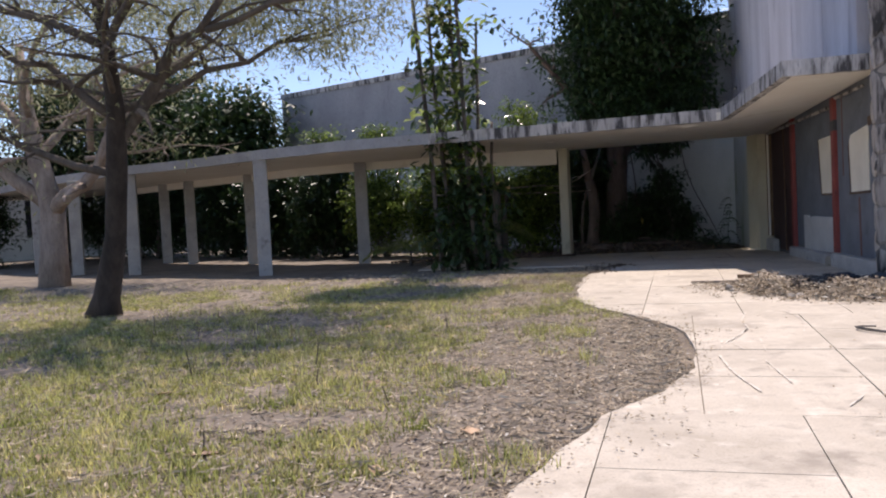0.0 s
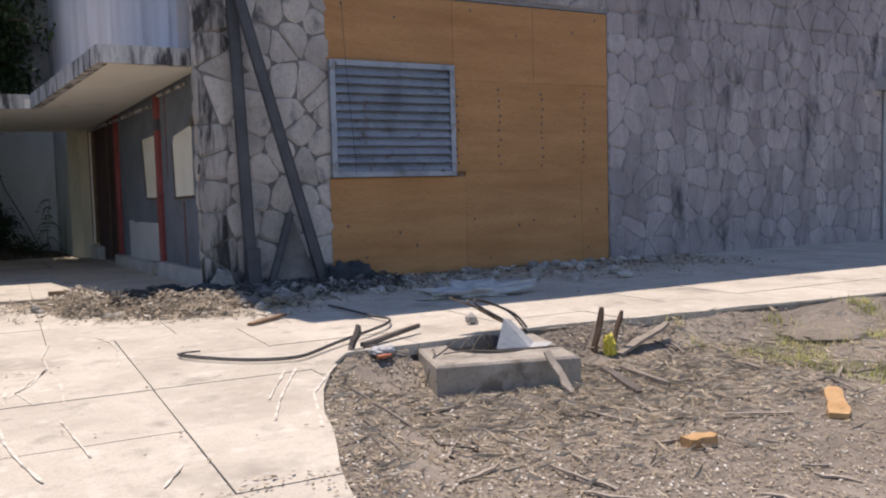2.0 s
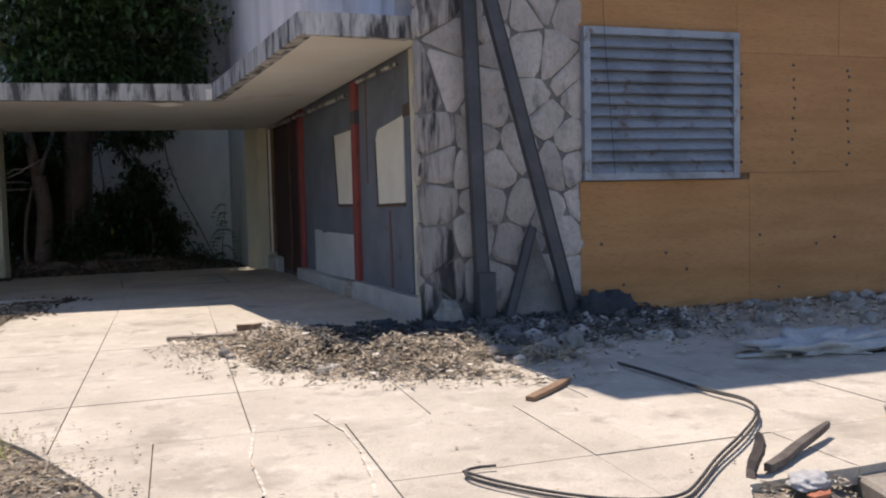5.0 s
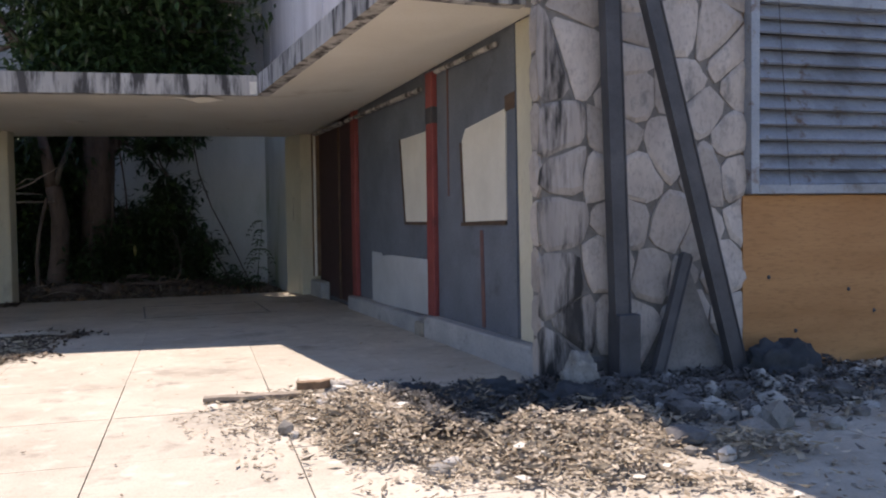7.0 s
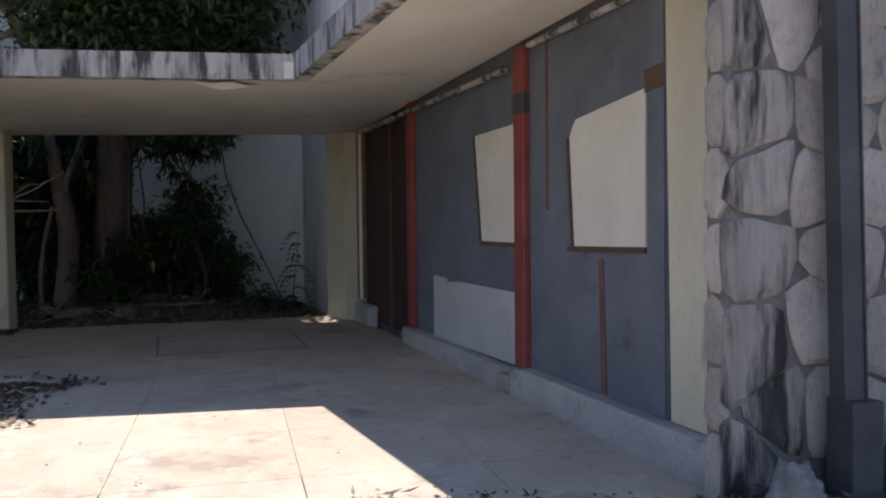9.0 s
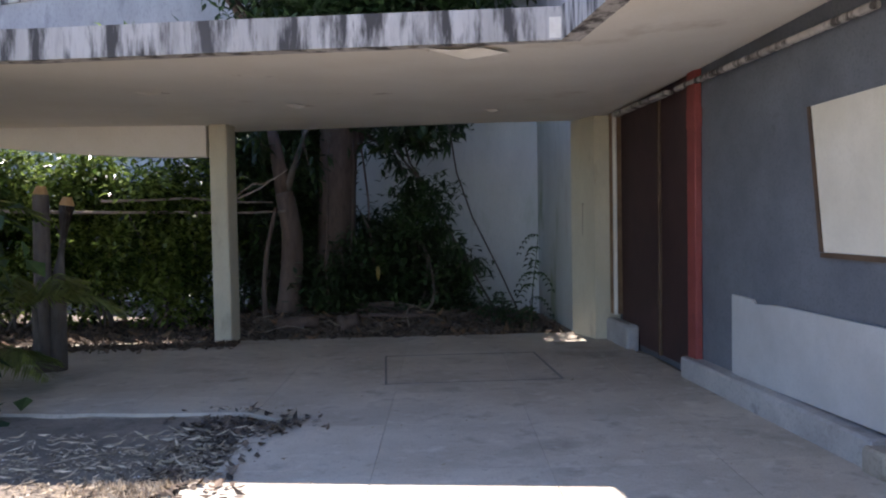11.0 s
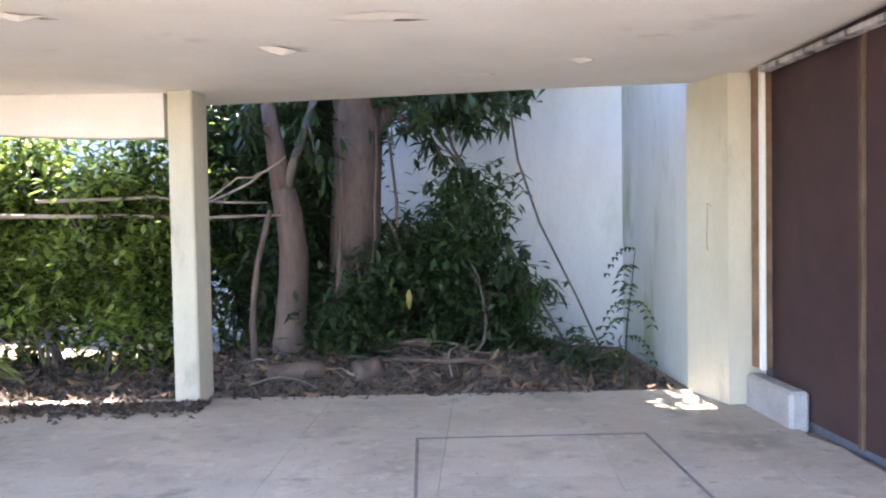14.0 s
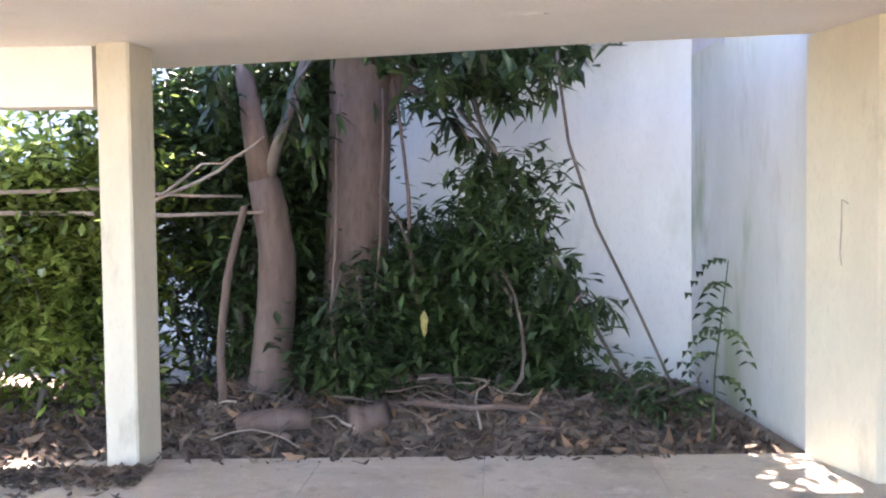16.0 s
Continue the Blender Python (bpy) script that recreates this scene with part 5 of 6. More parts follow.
plank("dry_sheath", (0.80, -5.28, 0.21), (1.13, -5.42, 0.02), 0.13, 0.02, "brownwood", "dry brown palm sheath beside the manhole", 7)
plank("dry_sheath", (0.86, -5.3, 0.19), (0.53, -5.2, 0.35), 0.1, 0.015, "brownwood", "dry brown palm sheath beside the manhole", 8)
plank("short_board", (-0.85, -3.36, 0.02), (-0.3, -3.0, 0.03), 0.07, 0.03, "brownwood", "short dark board lying on the paving", 9)
plank("short_board", (-3.0, 0.75, 0.03), (-2.25, 0.62, 0.03), 0.11, 0.03, "greywood", "weathered grey board lying on the paving", 10)
plank("short_board", (-2.3, 0.5, 0.12), (-2.0, 0.46, 0.13), 0.09, 0.06, "brownwood", "short timber offcut on the rubble heap", 11)
plank("orange_offcut", g(0.25, -8.32, 0.03), g(0.47, -8.36, 0.04), 0.12, 0.07, "orange", "orange-brown wood offcut on soil", 12)
plank("orange_offcut", g(1.62, -8.52, 0.03), g(2.25, -8.06, 0.05), 0.15, 0.04, "orange", "orange-brown wood offcut on soil", 13)
plank("stick", g(-0.5, -5.3, 0.06), (0.3, -4.95, 0.07), 0.05, 0.04, "bark", "twisted dry stick at the path edge", 14)
plank("stick", g(-0.62, -5.3, 0.02), (-0.5, -5.25, 0.2), 0.05, 0.04, "bark", "twisted dry stick at the path edge", 15)
for k in range(70):
    sx, sy = rr.uniform(-1.6, 3.5), rr.uniform(-9.5, -5.9)
    if not (sx < -1.0 + 0.433 * (sy + 5.75) + 0.2):
        a, ln = rr.uniform(0, math.tau), rr.uniform(0.12, 0.5)
        ex, ey = sx + math.cos(a) * ln, sy + math.sin(a) * ln
        plank("twig", g(sx, sy, 0.012), g(ex, ey, rr.uniform(0.012, 0.05)), rr.uniform(0.012, 0.035), 0.012, rr.choice(("greywood", "bark", "greywood")), "dry twig lying on soil", k, "twig")


def cable(name, pts, rad, label, m=None):
    cu = bpy.data.curves.new(name, "CURVE")
    cu.dimensions, cu.bevel_depth, cu.bevel_resolution, cu.resolution_u = "3D", rad, 2, 6
    sp = cu.splines.new("NURBS")
    sp.points.add(len(pts) - 1)
    for p, q in zip(sp.points, pts):
        p.co = (*q, 1)
    sp.use_endpoint_u, sp.order_u = True, 3
    cu.materials.append(M["dusty_cable" if name == "loose_cable" else "cable"])
    ob = new(name, cu)
    if m is not None:
        ob.matrix_world = m
    return tagged(ob, label, "cable", group="loose cables")


hose = [(-1.75, -4.62, 0.03), (-1.9, -4.58, 0.03), (-1.97, -4.68, 0.03), (-1.92, -4.84, 0.03), (-1.7, -5.18, 0.03), (-1.47, -5.4, 0.03), (-1.2, -5.5, 0.03), (-0.95, -5.33, 0.03), (-0.67, -5.12, 0.04), (-0.27, -4.88, 0.05), (0.18, -4.55, 0.05), (0.42, -4.2, 0.04), (0.36, -3.85, 0.03), (0.4, -3.2, 0.03), (0.38, -2.7, 0.03)]
cable("loose_hose", hose, 0.0085, "dark flexible hose looping across the paving")
cable("loose_hose", [(x + 0.02, y + 0.045, z + 0.004) for x, y, z in hose[2:]], 0.0085, "dark flexible hose looping across the paving")
for k, pts in enumerate((((0.1, 0.02, 0.02), (0.2, -0.02, 0.1), (0.3, 0.05, 0.17), (0.42, 0.15, 0.1), (0.5, 0.3, -0.1)), ((0.15, 0.1, 0.02), (0.35, 0.05, 0.06), (0.6, 0.1, 0.03), (0.9, 0.2, 0.03), (1.2, 0.35, 0.02)),
                         ((0.05, 0.3, 0.02), (0.1, 0.05, 0.08), (0.02, -0.06, -0.1), (0.0, -0.1, -0.22)),
                         ((0.3, 0.3, 0.02), (0.4, 0.4, 0.14), (0.55, 0.45, 0.08), (0.65, 0.55, -0.2)), ((0.4, 0.2, 0.02), (0.5, 0.3, 0.2), (0.6, 0.4, 0.05), (0.62, 0.6, -0.2)))):
    cable("loose_cable", pts, 0.007, "thin dark cable spilling from the manhole", SPILL)
for off in (0.0, 0.06):
    cable("bent_pipe", [(1.26 + off, -5.5 + off, -0.1), (1.2 + off, -5.36, 0.12), (1.0, -5.26 + off, 0.25), (0.8 - off, -5.2 + off, 0.32), (0.76 - off, -5.24, 0.27), (0.95, -5.4, 0.14), (1.08, -5.62, 0.0), (1.0, -5.75, -0.2)], 0.011, "dark stiff cable bent in a loop over the manhole")
cable("loose_wire", [(1.95, -0.15, 4.6), (1.98, -0.16, 3.6), (2.05, -0.17, 2.6), (2.12, -0.17, 1.7)], 0.0035, "thin dark wire hanging over the louvre", FR)

# rubble against the wall and the heap at the corner
r = random.Random(55)
chunks = [chunk_mesh("rubble_block", (r.uniform(0.7, 1.3), r.uniform(0.6, 1.1), r.uniform(0.5, 0.9)), r, M["rubble"]) for _ in range(7)]


sooty = [chunk_mesh("rubble_block", (r.uniform(0.7, 1.3), r.uniform(0.6, 1.1), r.uniform(0.4, 0.8)), r, M["stone_soot"]) for _ in range(5)]


def strew(n, area, size, label, pool=chunks):
    for _ in range(n):
        x, y = area()
        s = size()
        ob = new("rubble_block", r.choice(pool))
        ob.matrix_world = pose(x, y, -0.005, r.uniform(-8, 8), r.uniform(-8, 8), r.uniform(0, 360)) @ Matrix.Scale(s, 4)
        tagged(ob, label, "rubble", group="rubble blocks")


def wall_strip():
    X = r.uniform(0.2, 7.6)
    p = FR @ Vector((X, -0.25 - abs(r.gauss(0, 0.9)), 0))
    return p.x, p.y


def heap():
    while True:
        x, y = r.uniform(-2.9, 0.1), r.uniform(-3.0, 0.9)
        if ((x + 1.4) / 1.35) ** 2 + ((y + 0.95 + 0.55 * (x + 1.4)) / 1.2) ** 2 < 1:
            return x, y


def pier_foot():
    p = FR @ Vector((r.uniform(-0.4, 1.9), -0.35 - abs(r.gauss(0, 0.55)), 0))
    return p.x, p.y


strew(90, wall_strip, lambda: r.uniform(0.08, 0.3), "broken piece of pale masonry by the wall")
strew(46, heap, lambda: r.uniform(0.05, 0.16), "broken piece of masonry in a rubble heap")
strew(22, pier_foot, lambda: r.uniform(0.1, 0.3), "broken piece of pale masonry by the stone pier")
strew(60, pier_foot, lambda: r.uniform(0.08, 0.34), "soot-blackened piece of masonry by the stone pier", sooty)
single("corner_boulder", soft_mesh("corner_boulder", (0.36, 0.26, 0.44), 8, M["rubble"], 0.22), None, "pale broken stone at the pier foot", "stone", pose(-0.1, -0.18, 0, 0, 0, 30))
single("leaning_slab", mesh_of("leaning_slab", [(0.68, -0.27, 0), (1.4, -0.27, 0), (1.06, -0.14, 1.06), (0.68, -0.22, 0), (1.4, -0.22, 0), (1.06, -0.09, 1.06)], [(0, 1, 2), (5, 4, 3), (0, 3, 4, 1), (1, 4, 5, 2), (2, 5, 3, 0)], M["mortar"]), None, "triangular stone slab leaning on the pier", "stone slab", FR)
single("dark_bag", soft_mesh("dark_bag", (0.72, 0.4, 0.4), 9, M["dark_cloth"], 0.45), None, "heap of dark sodden cloth at the wall foot", "cloth heap", FR @ pose(1.85, -0.42, 0, 0, 0, 8))
single("white_sheet", soft_mesh("white_sheet", (1.25, 0.45, 0.2), 10, M["plastic"], 0.9), None, "crumpled pale sheet lying by the wall", "sheet", pose(2.4, -2.95, 0, 0, 0, -8))


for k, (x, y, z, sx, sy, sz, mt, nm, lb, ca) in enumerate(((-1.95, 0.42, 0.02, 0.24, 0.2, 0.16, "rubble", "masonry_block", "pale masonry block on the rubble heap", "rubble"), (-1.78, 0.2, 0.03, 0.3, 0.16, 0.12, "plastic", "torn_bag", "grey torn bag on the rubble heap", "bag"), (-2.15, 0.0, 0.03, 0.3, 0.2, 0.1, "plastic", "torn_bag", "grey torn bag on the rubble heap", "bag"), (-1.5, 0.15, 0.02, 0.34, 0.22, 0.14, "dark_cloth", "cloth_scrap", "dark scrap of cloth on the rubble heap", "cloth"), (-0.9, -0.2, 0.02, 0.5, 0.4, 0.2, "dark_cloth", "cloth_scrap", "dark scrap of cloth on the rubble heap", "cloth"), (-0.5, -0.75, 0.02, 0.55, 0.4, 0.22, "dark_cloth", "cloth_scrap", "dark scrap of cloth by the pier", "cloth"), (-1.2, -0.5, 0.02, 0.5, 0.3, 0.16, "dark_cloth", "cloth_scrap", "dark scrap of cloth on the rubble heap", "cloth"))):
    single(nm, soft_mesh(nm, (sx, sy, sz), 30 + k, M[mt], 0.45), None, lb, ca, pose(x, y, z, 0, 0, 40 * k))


single("soil_mound", soft_mesh("soil_mound", (1.2, 0.8, 0.1), 14, M["soil"], 0.18), None, "low mound of dark freshly dug soil", "soil mound", pose(4.3, -6.75, soil_z(4.3, -6.75) - 0.02, 0, 0, 10))


def scatter(name, n, area, length, width, material, label, category, lift=0.004, curl=0.5, mound=None):
    """Many small flat curled bits lying on the ground, as one object."""
    r2 = random.Random(name)
    vs, fs = [], []
    for _ in range(n):
        x, y, z = area(r2)
        a = r2.uniform(0, math.tau)
        ln, w = length * r2.uniform(0.4, 1.4), width * r2.uniform(0.5, 1.4)
        d, s = Vector((math.cos(a), math.sin(a), r2.gauss(0, curl * 0.5))), Vector((-math.sin(a), math.cos(a), r2.gauss(0, curl * 0.5)))
        c = Vector((x, y, z + lift + r2.random() * 0.012))
        k = len(vs)
        h = Vector((0, 0, ln * curl * r2.uniform(0.1, 0.4)))
        vs += [c - d * ln / 2 + h * 0.6, c + s * w / 2, c + d * ln / 2 + h, c - s * w / 2]
        fs += [(k, k + 1, k + 2), (k, k + 2, k + 3)]
    return single(name, mesh_of(name, vs, fs, M[material]), None, label, category, kind="stuff")


def inside(x, y, poly):
    hit = False
    for i in range(len(poly)):
        (x0, y0), (x1, y1) = poly[i - 1], poly[i]
        if (y0 > y) != (y1 > y) and x < (x1 - x0) * (y - y0) / (y1 - y0) + x0:
            hit = not hit
    return hit


def soil_right(r2):
    while True:
        x, y = -2.6 + abs(r2.gauss(0, 4.0)), -5.2 - abs(r2.gauss(0, 3.2))
        if y > -15 and x < 14 and not inside(x, y, PAVED):
            return x, y, soil_z(x, y)


def verge_left(r2):
    while True:
        y = r2.uniform(-12, 5)
        x = -3.7 - abs(r2.gauss(0, 2.2))
        if not inside(x, y, PAVED):
            return x, y, soil_z(x, y)


def lawn(r2):
    while True:
        y = (-12.5 - abs(r2.gauss(0, 1.2)) + 19 * r2.random() ** 1.5) if r2.random() < 0.88 else r2.uniform(-22, -12.5)
        x = -4.2 - 20 * r2.random() ** 1.3
        if not inside(x, y, PAVED) and noise.noise(Vector((x * 0.5, y * 0.5, 9))) + 0.6 * noise.noise(Vector((x * 1.9, y * 1.9, 3))) - max(0, (x + 6.4) * 0.3) - max(0, (y + 0.5) * 0.09) > -0.24 + 0.3 * r2.random():
            return x, y, soil_z(x, y)


def heap_bit(r2):
    while True:
        x, y = r2.uniform(-3.3, 0.4), r2.uniform(-3.4, 1.2)
        q = ((x + 1.4) / 1.4) ** 2 + ((y + 0.95 + 0.55 * (x + 1.4)) / 1.25) ** 2 + 0.9 * noise.noise(Vector((x * 1.7, y * 1.7, 5))) + 0.5 * noise.noise(Vector((x * 5, y * 5, 1)))
        if r2.random() < 1.25 - q * 1.1 or (q < 1.9 and r2.random() < 0.05):
            return x, y, r2.random() * 0.18 * max(0, 1 - q)


def wall_bit(r2):
    p = FR @ Vector((r2.uniform(-0.3, 9), -0.1 - abs(r2.gauss(0, 1.0)), 0))
    return p.x, p.y, r2.random() * 0.05


def garden(r2):
    while True:
        x, y = r2.uniform(-9.5, -0.5), r2.uniform(10.35, 13.5)
        if y < 10.6 and r2.random() < 0.6:
            continue
        return x, y, ground_z(x, y)


def paving_bits(r2):
    return r2.uniform(-4.4, -0.5), r2.uniform(-9, 9), 0.004


scatter("leaf_litter", 30000, soil_right, 0.034, 0.013, "litter", "dry broken leaves and twigs over soil", "leaf litter")
scatter("verge_litter", 32000, verge_left, 0.055, 0.017, "litter", "dry broken leaves and twigs beside the path", "leaf litter")
scatter("rubble_chips", 15000, heap_bit, 0.042, 0.026, "chips", "small rubble chips and splinters in a heap", "rubble")
scatter("wall_debris", 4200, wall_bit, 0.07, 0.05, "chips", "plaster chips and dust along the wall foot", "rubble")
scatter("garden_litter", 11000, garden, 0.13, 0.06, "garden_litter", "fallen leaves under the tree", "leaf litter", curl=0.8)
def soot_bit(r2):
    p = FR @ Vector((r2.uniform(-0.5, 2.6), -0.05 - abs(r2.gauss(0, 0.7)), 0))
    return p.x, p.y, r2.random() * 0.12


def drifts(r2):
    cx, cy, sx, sy = r2.choice(((-3.9, -4.5, 0.35, 0.12), (-3.5, -4.55, 0.3, 0.1), (-3.95, -3.55, 0.3, 0.12), (-2.45, -8.15, 0.3, 0.06), (-3.95, -2.8, 0.35, 0.2), (-3.8, -5.6, 0.2, 0.4), (-4.3, -8.3, 0.25, 0.5), (-2.1, -8.6, 0.15, 0.25)))
    return r2.gauss(cx, sx), r2.gauss(cy, sy), 0.004


def flecks(r2):
    return soil_right(r2) if r2.random() < 0.6 else verge_left(r2)


def lawn_bit(r2):
    y = -12.5 + 18 * r2.random() ** 1.3
    while True:
        x = -3.8 - 14 * r2.random() ** 1.3
        if not inside(x, y, PAVED):
            return x, y, soil_z(x, y)
        y = -12.5 + 18 * r2.random() ** 1.3


def hedge_foot(r2):
    return r2.uniform(-10.5, -5.2), 10.35 - abs(r2.gauss(0, 0.25)), 0.002


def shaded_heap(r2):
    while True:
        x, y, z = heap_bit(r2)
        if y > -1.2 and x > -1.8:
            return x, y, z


def edge_spill(r2):
    k = r2.randrange(len(LEFT_EDGE) - 1)
    p, q, f = LEFT_EDGE[k], LEFT_EDGE[k + 1], r2.random()
    x, y = p[0] + (q[0] - p[0]) * f + r2.gauss(0.0, 0.13), p[1] + (q[1] - p[1]) * f + r2.gauss(0, 0.13)
    return x, y, 0.004 if inside(x, y, PAVED) else soil_z(x, y)


def bed_rim(r2):
    k = r2.randrange(13, 17)
    p, q, f = PAVED[k], PAVED[k + 1], r2.random()
    x, y = p[0] + (q[0] - p[0]) * f + r2.gauss(-0.22, 0.2), p[1] + (q[1] - p[1]) * f + r2.gauss(-0.12, 0.15)
    return x, y, 0.004 if inside(x, y, PAVED) else soil_z(x, y)


def chamber_straw(r2):
    while True:
        x, y = r2.gauss(1.2, 1.6), r2.gauss(-6.9, 0.8)
        q = mh.matrix_world.inverted() @ Vector((x, y, 0))
        if not inside(x, y, PAVED) and not (-0.05 < q.x < 1.31 and -0.05 < q.y < 1.2):
            return x, y, soil_z(x, y)


LEFT_EDGE = []
for p, q in zip(PAVED[2:17], PAVED[3:18]):
    LEFT_EDGE += [(p[0] + (q[0] - p[0]) * k / 12, p[1] + (q[1] - p[1]) * k / 12) for k in range(12)]
scatter("plaster_scraps", 70, heap_bit, 0.09, 0.07, "marks", "pale scraps of paper and plaster in the rubble", "scraps", lift=0.03, curl=0.15)
scatter("bed_litter", 1000, bed_rim, 0.09, 0.045, "garden_litter", "brown leaves drifted over the planting bed rim", "leaf litter", curl=0.6)
scatter("edge_litter", 1500, edge_spill, 0.032, 0.014, "litter", "dirt and leaf bits spilt over the paving edge", "leaf litter")
scatter("chamber_straw", 3800, chamber_straw, 0.16, 0.012, "straw", "dry straw and stalks strewn round the manhole", "straw", lift=0.015, curl=0.35)
scatter("straw_litter", 26000, lawn_bit, 0.12, 0.012, "straw", "dry straw and leaf stalks over the lawn", "straw", lift=0.02, curl=0.35)
scatter("hedge_litter", 2600, hedge_foot, 0.10, 0.05, "garden_litter", "brown leaves drifted along the hedge foot", "leaf litter", curl=0.7)
# dark bits only where shade lies on the heap, to deepen it
scatter("dark_heap_debris", 5500, shaded_heap, 0.055, 0.03, "soot", "debris coloured dark for the shade on the rubble heap", "debris", lift=0.04, curl=0.6)
scatter("path_drift", 420, drifts, 0.035, 0.016, "litter", "drifts of dry leaf bits on the paving", "leaf litter")
scatter("pale_flecks", 6500, flecks, 0.024, 0.017, "marks", "pale stone flecks and husks strewn on soil", "gravel", lift=0.01)
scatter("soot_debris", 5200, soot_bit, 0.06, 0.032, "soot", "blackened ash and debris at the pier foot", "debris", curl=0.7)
scatter("heap_splinters", 2600, heap_bit, 0.11, 0.02, "litter", "dry splinters and twigs in the rubble heap", "debris", lift=0.02)
scatter("garden_leaves", 260, garden, 0.17, 0.08, "brownwood", "large brown fallen leaves under the tree", "leaf litter", lift=0.02, curl=0.9)
scatter("paving_grit", 190, paving_bits, 0.03, 0.022, "litter", "scattered grit and leaf bits on paving", "grit")


def blades(name, n, area, h, w, material, label):
    r2 = random.Random(name)
    vs, fs = [], []
    while len(fs) < n:
        x, y, z = area(r2)
        for _ in range(r2.randint(3, 7)):
            a = r2.uniform(0, math.tau)
            bx, by = x + r2.gauss(0, 0.05), y + r2.gauss(0, 0.05)
            hh = h * r2.uniform(0.4, 1.4)
            lx, ly = math.cos(a) * hh * r2.uniform(0.2, 1.1), math.sin(a) * hh * r2.uniform(0.2, 1.1)
            k = len(vs)
            vs += [(bx - math.sin(a) * w, by + math.cos(a) * w, z - 0.01), (bx + math.sin(a) * w, by - math.cos(a) * w, z - 0.01), (bx + lx, by + ly, z + hh)]
            fs.append((k, k + 1, k + 2))
    single(name, mesh_of(name, vs, fs, M[material]), None, label, "grass", kind="stuff")


blades("lawn_grass", 260000, lawn, 0.055, 0.009, "grass", "patchy yellow-green lawn grass")


def soil_tuft(r2):
    while True:
        x, y = r2.uniform(2.8, 14), r2.uniform(-8.6, -5.8)
        if not inside(x, y, PAVED) and noise.noise(Vector((x * 0.9, y * 0.9, 2))) > 0.05:
            return x, y, soil_z(x, y)


def tall_tuft(r2):
    while True:
        y = -12.5 + 16 * r2.random() ** 1.4
        x = -4.6 - 16 * r2.random() ** 1.2
        if not inside(x, y, PAVED) and noise.noise(Vector((x * 1.1, y * 1.1, 21))) > 0.12:
            return x, y, soil_z(x, y)


blades("lawn_tufts", 30000, tall_tuft, 0.10, 0.007, "grass", "taller tufts in the patchy lawn")
blades("verge_grass", 14000, soil_tuft, 0.07, 0.006, "grass", "thin grass tufts at the walkway edge")
leafme = [mesh_of("fallen_leaf", [(-0.09, 0, 0.006), (0, 0.05, 0.016), (0.09, 0, 0.012), (0, -0.05, 0.014), (0, 0, 0.0)], [(0, 4, 1), (1, 4, 2), (2, 4, 3), (3, 4, 0)], M["fallen"])]
for x, y in [(r.uniform(-9.5, -5.2), r.uniform(-9.5, 0.5)) for _ in range(9)] + [(-7.3, -4.2), (-6.4, -6.9), (-6.9, -9.0), (-5.6, -6.4), (-9.5, -3.5), (-8.2, -7.2), (-5.9, -2.6)]:
    ob = new("fallen_leaf", leafme[0])
    ob.matrix_world = pose(x, y, soil_z(x, y) + 0.012, r.uniform(-8, 8), r.uniform(-8, 8), r.uniform(0, 360)) @ Matrix.Scale(r.uniform(0.9, 1.5), 4)
    tagged(ob, "large dry orange leaf fallen on grass", "leaf", group="fallen leaves")

for k in range(16):
    x, y, h = r.uniform(-11.5, -5.6), r.uniform(-9.0, 1.5), r.uniform(0.12, 0.32)
    p, q = limb((x, y, soil_z(x, y) - 0.01), (x + r.uniform(-0.06, 0.06), y + r.uniform(-0.06, 0.06), soil_z(x, y) + h), 0.008, 0.004, 0.02, r, 4)
    single("dry_stalk", tube(p, q, 5), M["bark"], "dry dark stalk standing in the lawn", "stalk", group="dry stalks", smooth=True)


def bed_edge(r2):
    while True:
        x, y = -4.3 - abs(r2.gauss(0, 0.9)), r2.uniform(0.8, 4.1)
        if not inside(x, y, PAVED) and noise.noise(Vector((x * 1.6, y * 1.6, 8))) > -0.15:
            return x, y, soil_z(x, y)


blades("bed_grass", 9000, bed_edge, 0.06, 0.006, "straw", "dry grass along the forecourt edge")

# ---- paving slabs ----
paving = thing("pavement", "sunlit concrete paving cast in jointed panels", "pavement", kind="structure")
lifts = {}
far_panels = bmesh.new()
for ring in PAVING:
    edge = [tuple((FI @ Vector((x, y, 0))).xy) for x, y in rough_edge(ring)]
    for j in range(-30, 15):
        y0 = -4.87 + 1.22 * j
        shift = 0.6 if y0 > -3.7 or y0 < -8.6 else 0.0
        for i in range(-10, 23):
            x0 = -0.70 + 1.2 * i + shift
            gap = 0.004 if y0 < 0.5 else 0.0018
            poly = edge
            for nx, ny, c in ((1, 0, x0 + 1.2 - gap), (-1, 0, -(x0 + gap)), (0, 1, y0 + 1.22 - gap), (0, -1, -(y0 + gap))):
                poly = clip(poly, nx, ny, c) if len(poly) > 2 else []
            if len(poly) > 2:
                w = [tuple((FR @ Vector((x, y, 0))).xy) for x, y in poly]
                lift = lifts.setdefault((i, j), rnd.uniform(-0.004, 0.003) if y0 < 0.5 else 0.0)
                if y0 < -12.5 or x0 > 9.0:
                    prism(w, -0.1, lift, far_panels)
                else:
                    part("panel", prism(w, -0.1, lift), M["slab"], paving)
part("far_panels", far_panels, M["slab"], paving)["kind"] = "stuff"
bed = bmesh.new()
for ring in PAVING:
    prism([(x, y) for x, y in ring], -0.14, -0.03, bed)
part("bedding", bed, M["soil"], paving)


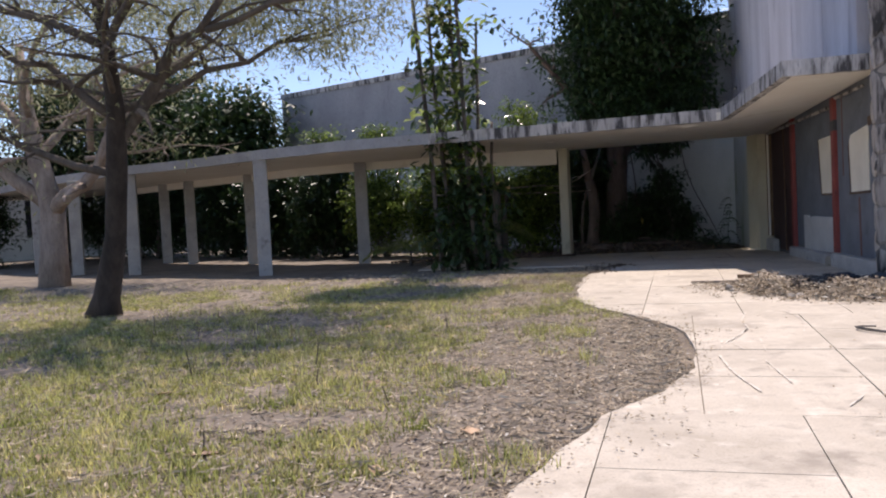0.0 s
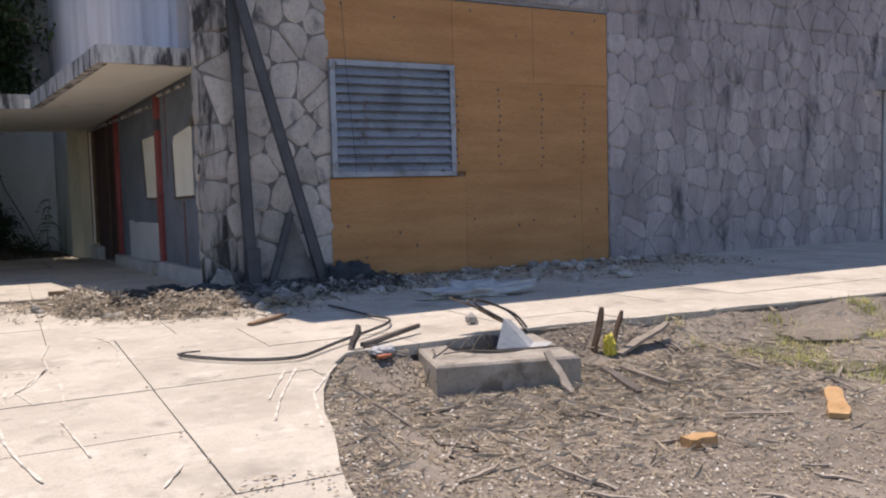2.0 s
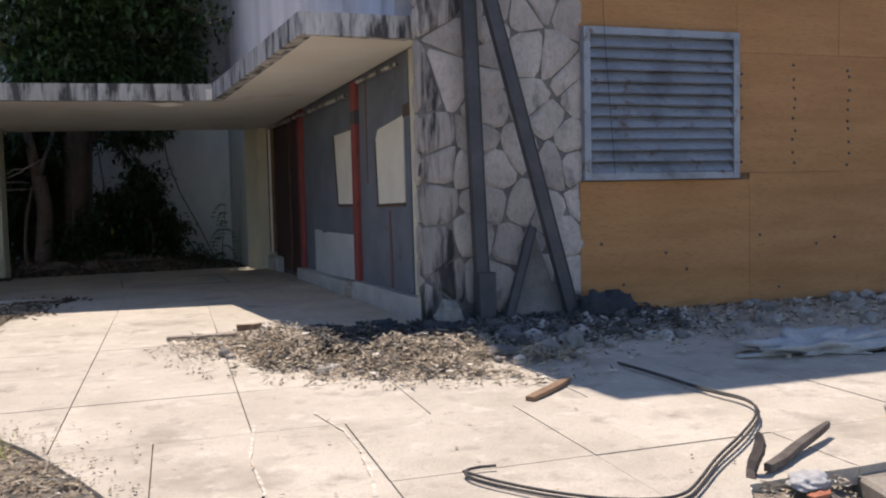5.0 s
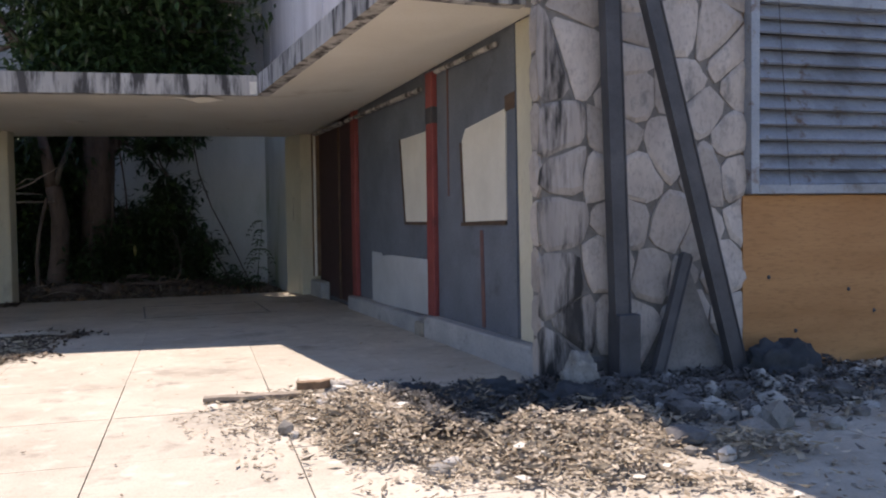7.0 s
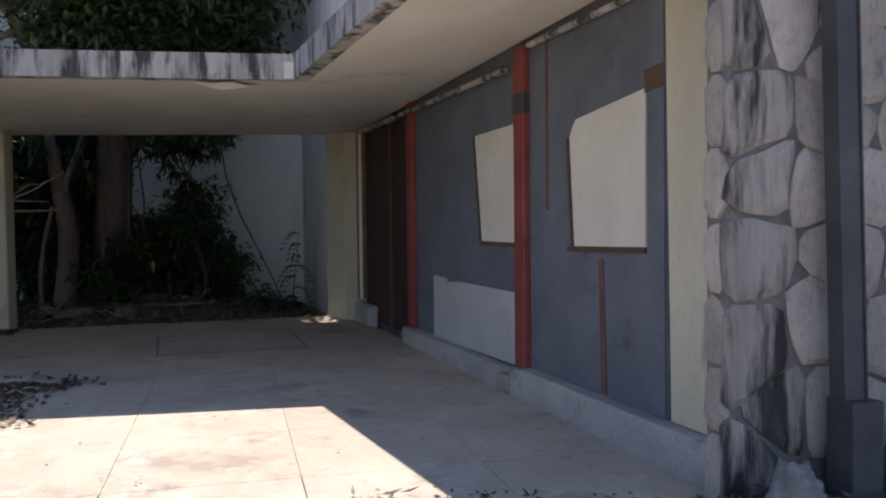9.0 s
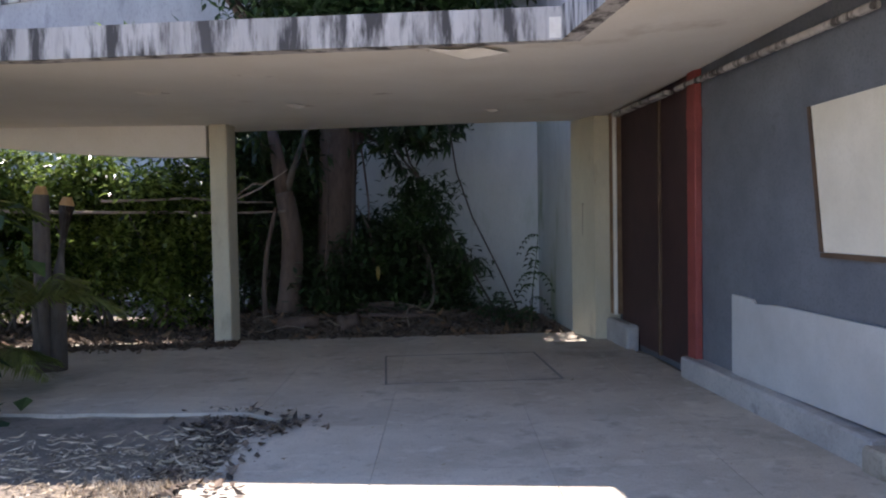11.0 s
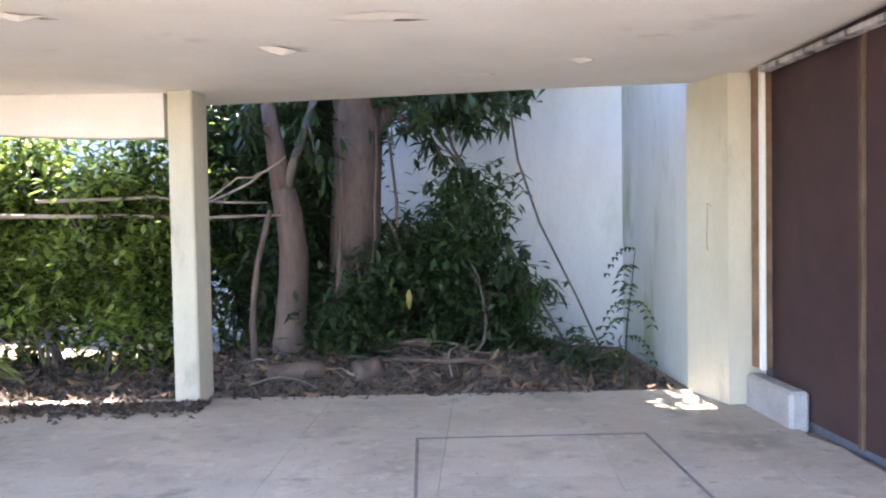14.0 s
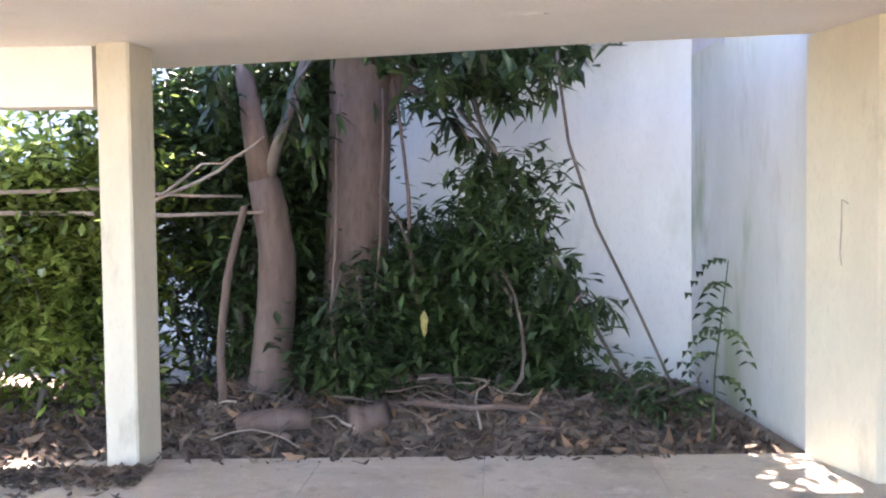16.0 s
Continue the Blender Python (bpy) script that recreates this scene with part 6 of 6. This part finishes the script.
def mark(pts, w):
    vs, fs = [], []
    r2 = random.Random(len(pts) + int(abs(pts[0][0]) * 100))
    fine = []
    for p, q in zip(pts, pts[1:]):
        for k in range(6):
            fine.append(Vector(p).lerp(Vector(q), k / 6))
    fine.append(Vector(pts[-1]))
    for i, p in enumerate(fine):
        d = fine[min(i + 1, len(fine) - 1)] - fine[max(i - 1, 0)]
        n = Vector((-d.y, d.x)).normalized() * w * r2.uniform(0.2, 1.0)
        vs += [(p.x + n.x, p.y + n.y, 0.0065), (p.x - n.x, p.y - n.y, 0.0065)]
    for i in range(len(fine) - 1):
        if r2.random() < 0.97:
            fs.append((2 * i, 2 * i + 1, 2 * i + 3, 2 * i + 2))
    part("scrape_mark", mesh_of("scrape_mark", vs, fs, M["scrape"]), None, paving, "white scrape mark")


for pts in (((-2.77, -3.1), (-2.92, -3.8), (-2.95, -4.4), (-3.16, -5.04), (-3.27, -5.23)), ((-2.33, -2.97), (-2.27, -3.5), (-2.3, -3.9), (-2.38, -4.4), (-2.46, -4.7)), ((-3.38, -5.57), (-3.29, -4.83)), ((-3.27, -5.23), (-3.2, -5.7)), ((-1.43, -5.77), (-1.86, -6.56)), ((-2.95, -5.07), (-3.03, -5.8)), ((-1.97, -5.64), (-1.86, -5.58)),
            ((-2.03, -7.1), (-1.8, -6.6), (-1.3, -5.7)), ((-1.85, -7.4), (-1.55, -6.6), (-1.0, -5.8)), ((-3.34, -5.4), (-2.96, -4.45)), ((-3.46, -6.0), (-3.46, -6.6), (-3.43, -7.0), (-3.37, -7.45)), ((-2.93, -7.95), (-2.73, -7.6)), ((-3.12, -6.24), (-3.1, -7.16))):
    mark(pts, 0.013)

hatch = thing("floor_hatch", "square floor hatch with a dark steel rim", "hatch", pose(-2.3, 7.9, 0, 0, 0, -1))
for x0, x1, y0, y1 in ((-0.92, 0.95, 0.855, 0.88), (-0.92, 0.95, -0.88, -0.855), (-0.92, -0.895, -0.855, 0.855), (0.925, 0.95, -0.855, 0.855)):
    part("rim", box(x0, x1, y0, y1, -0.02, 0.004, 0.001), M["hatch_rim"], hatch)


def flake(x, y, size, seed, z=None, hang=0.06):
    r2 = random.Random(seed)
    z = ceiling_z(x, y) - 0.004 if z is None else z
    n = 9
    vs = [(0, 0, -hang)]
    for k in range(n):
        a = k * math.tau / n
        q = size * r2.uniform(0.5, 1.1)
        vs.append((math.cos(a) * q, math.sin(a) * q * 0.55, -hang * r2.uniform(0, 0.5)))
    root = thing("plaster_flake", "peeling flake of ceiling plaster", "plaster", pose(x, y, z, 0, 0, r2.uniform(-20, 20)), group="ceiling flakes")
    part("peel", mesh_of("peel", vs, [(0, k + 1, (k + 1) % n + 1) for k in range(n)], M["canopy"]), None, root)
    scar = [(-size * 1.1, size * 0.2, 0), (-size * 0.3, size * 0.32, 0), (size * 0.5, size * 0.24, 0), (size * 1.1, size * 0.36, 0), (size * 0.6, size * 0.46, 0), (-size * 0.4, size * 0.42, 0)]
    part("scar", mesh_of("scar", scar, [tuple(range(6))], M["brownwood"]), None, root, "dark torn edge")


for k, (x, y, s, h) in enumerate(((-2.55, 5.24, 0.36, 0.08), (-4.15, 8.45, 0.2, 0.05), (-3.4, 7.5, 0.3, 0.02), (-1.8, 8.95, 0.14, 0.04), (-5.6, 7.4, 0.2, 0.04), (-2.6, 9.6, 0.16, 0.02), (-4.4, 6.4, 0.18, 0.02))):
    flake(x, y, s, k, hang=h)
single("wall_wire", tube([(-0.36, 9.93, 1.84), (-0.385, 9.97, 1.87), (-0.378, 9.99, 1.7), (-0.382, 10.0, 1.5), (-0.375, 9.99, 1.42)], 0.0035, 6), M["greywood"], "short wire hanging from the end pier", "wire")
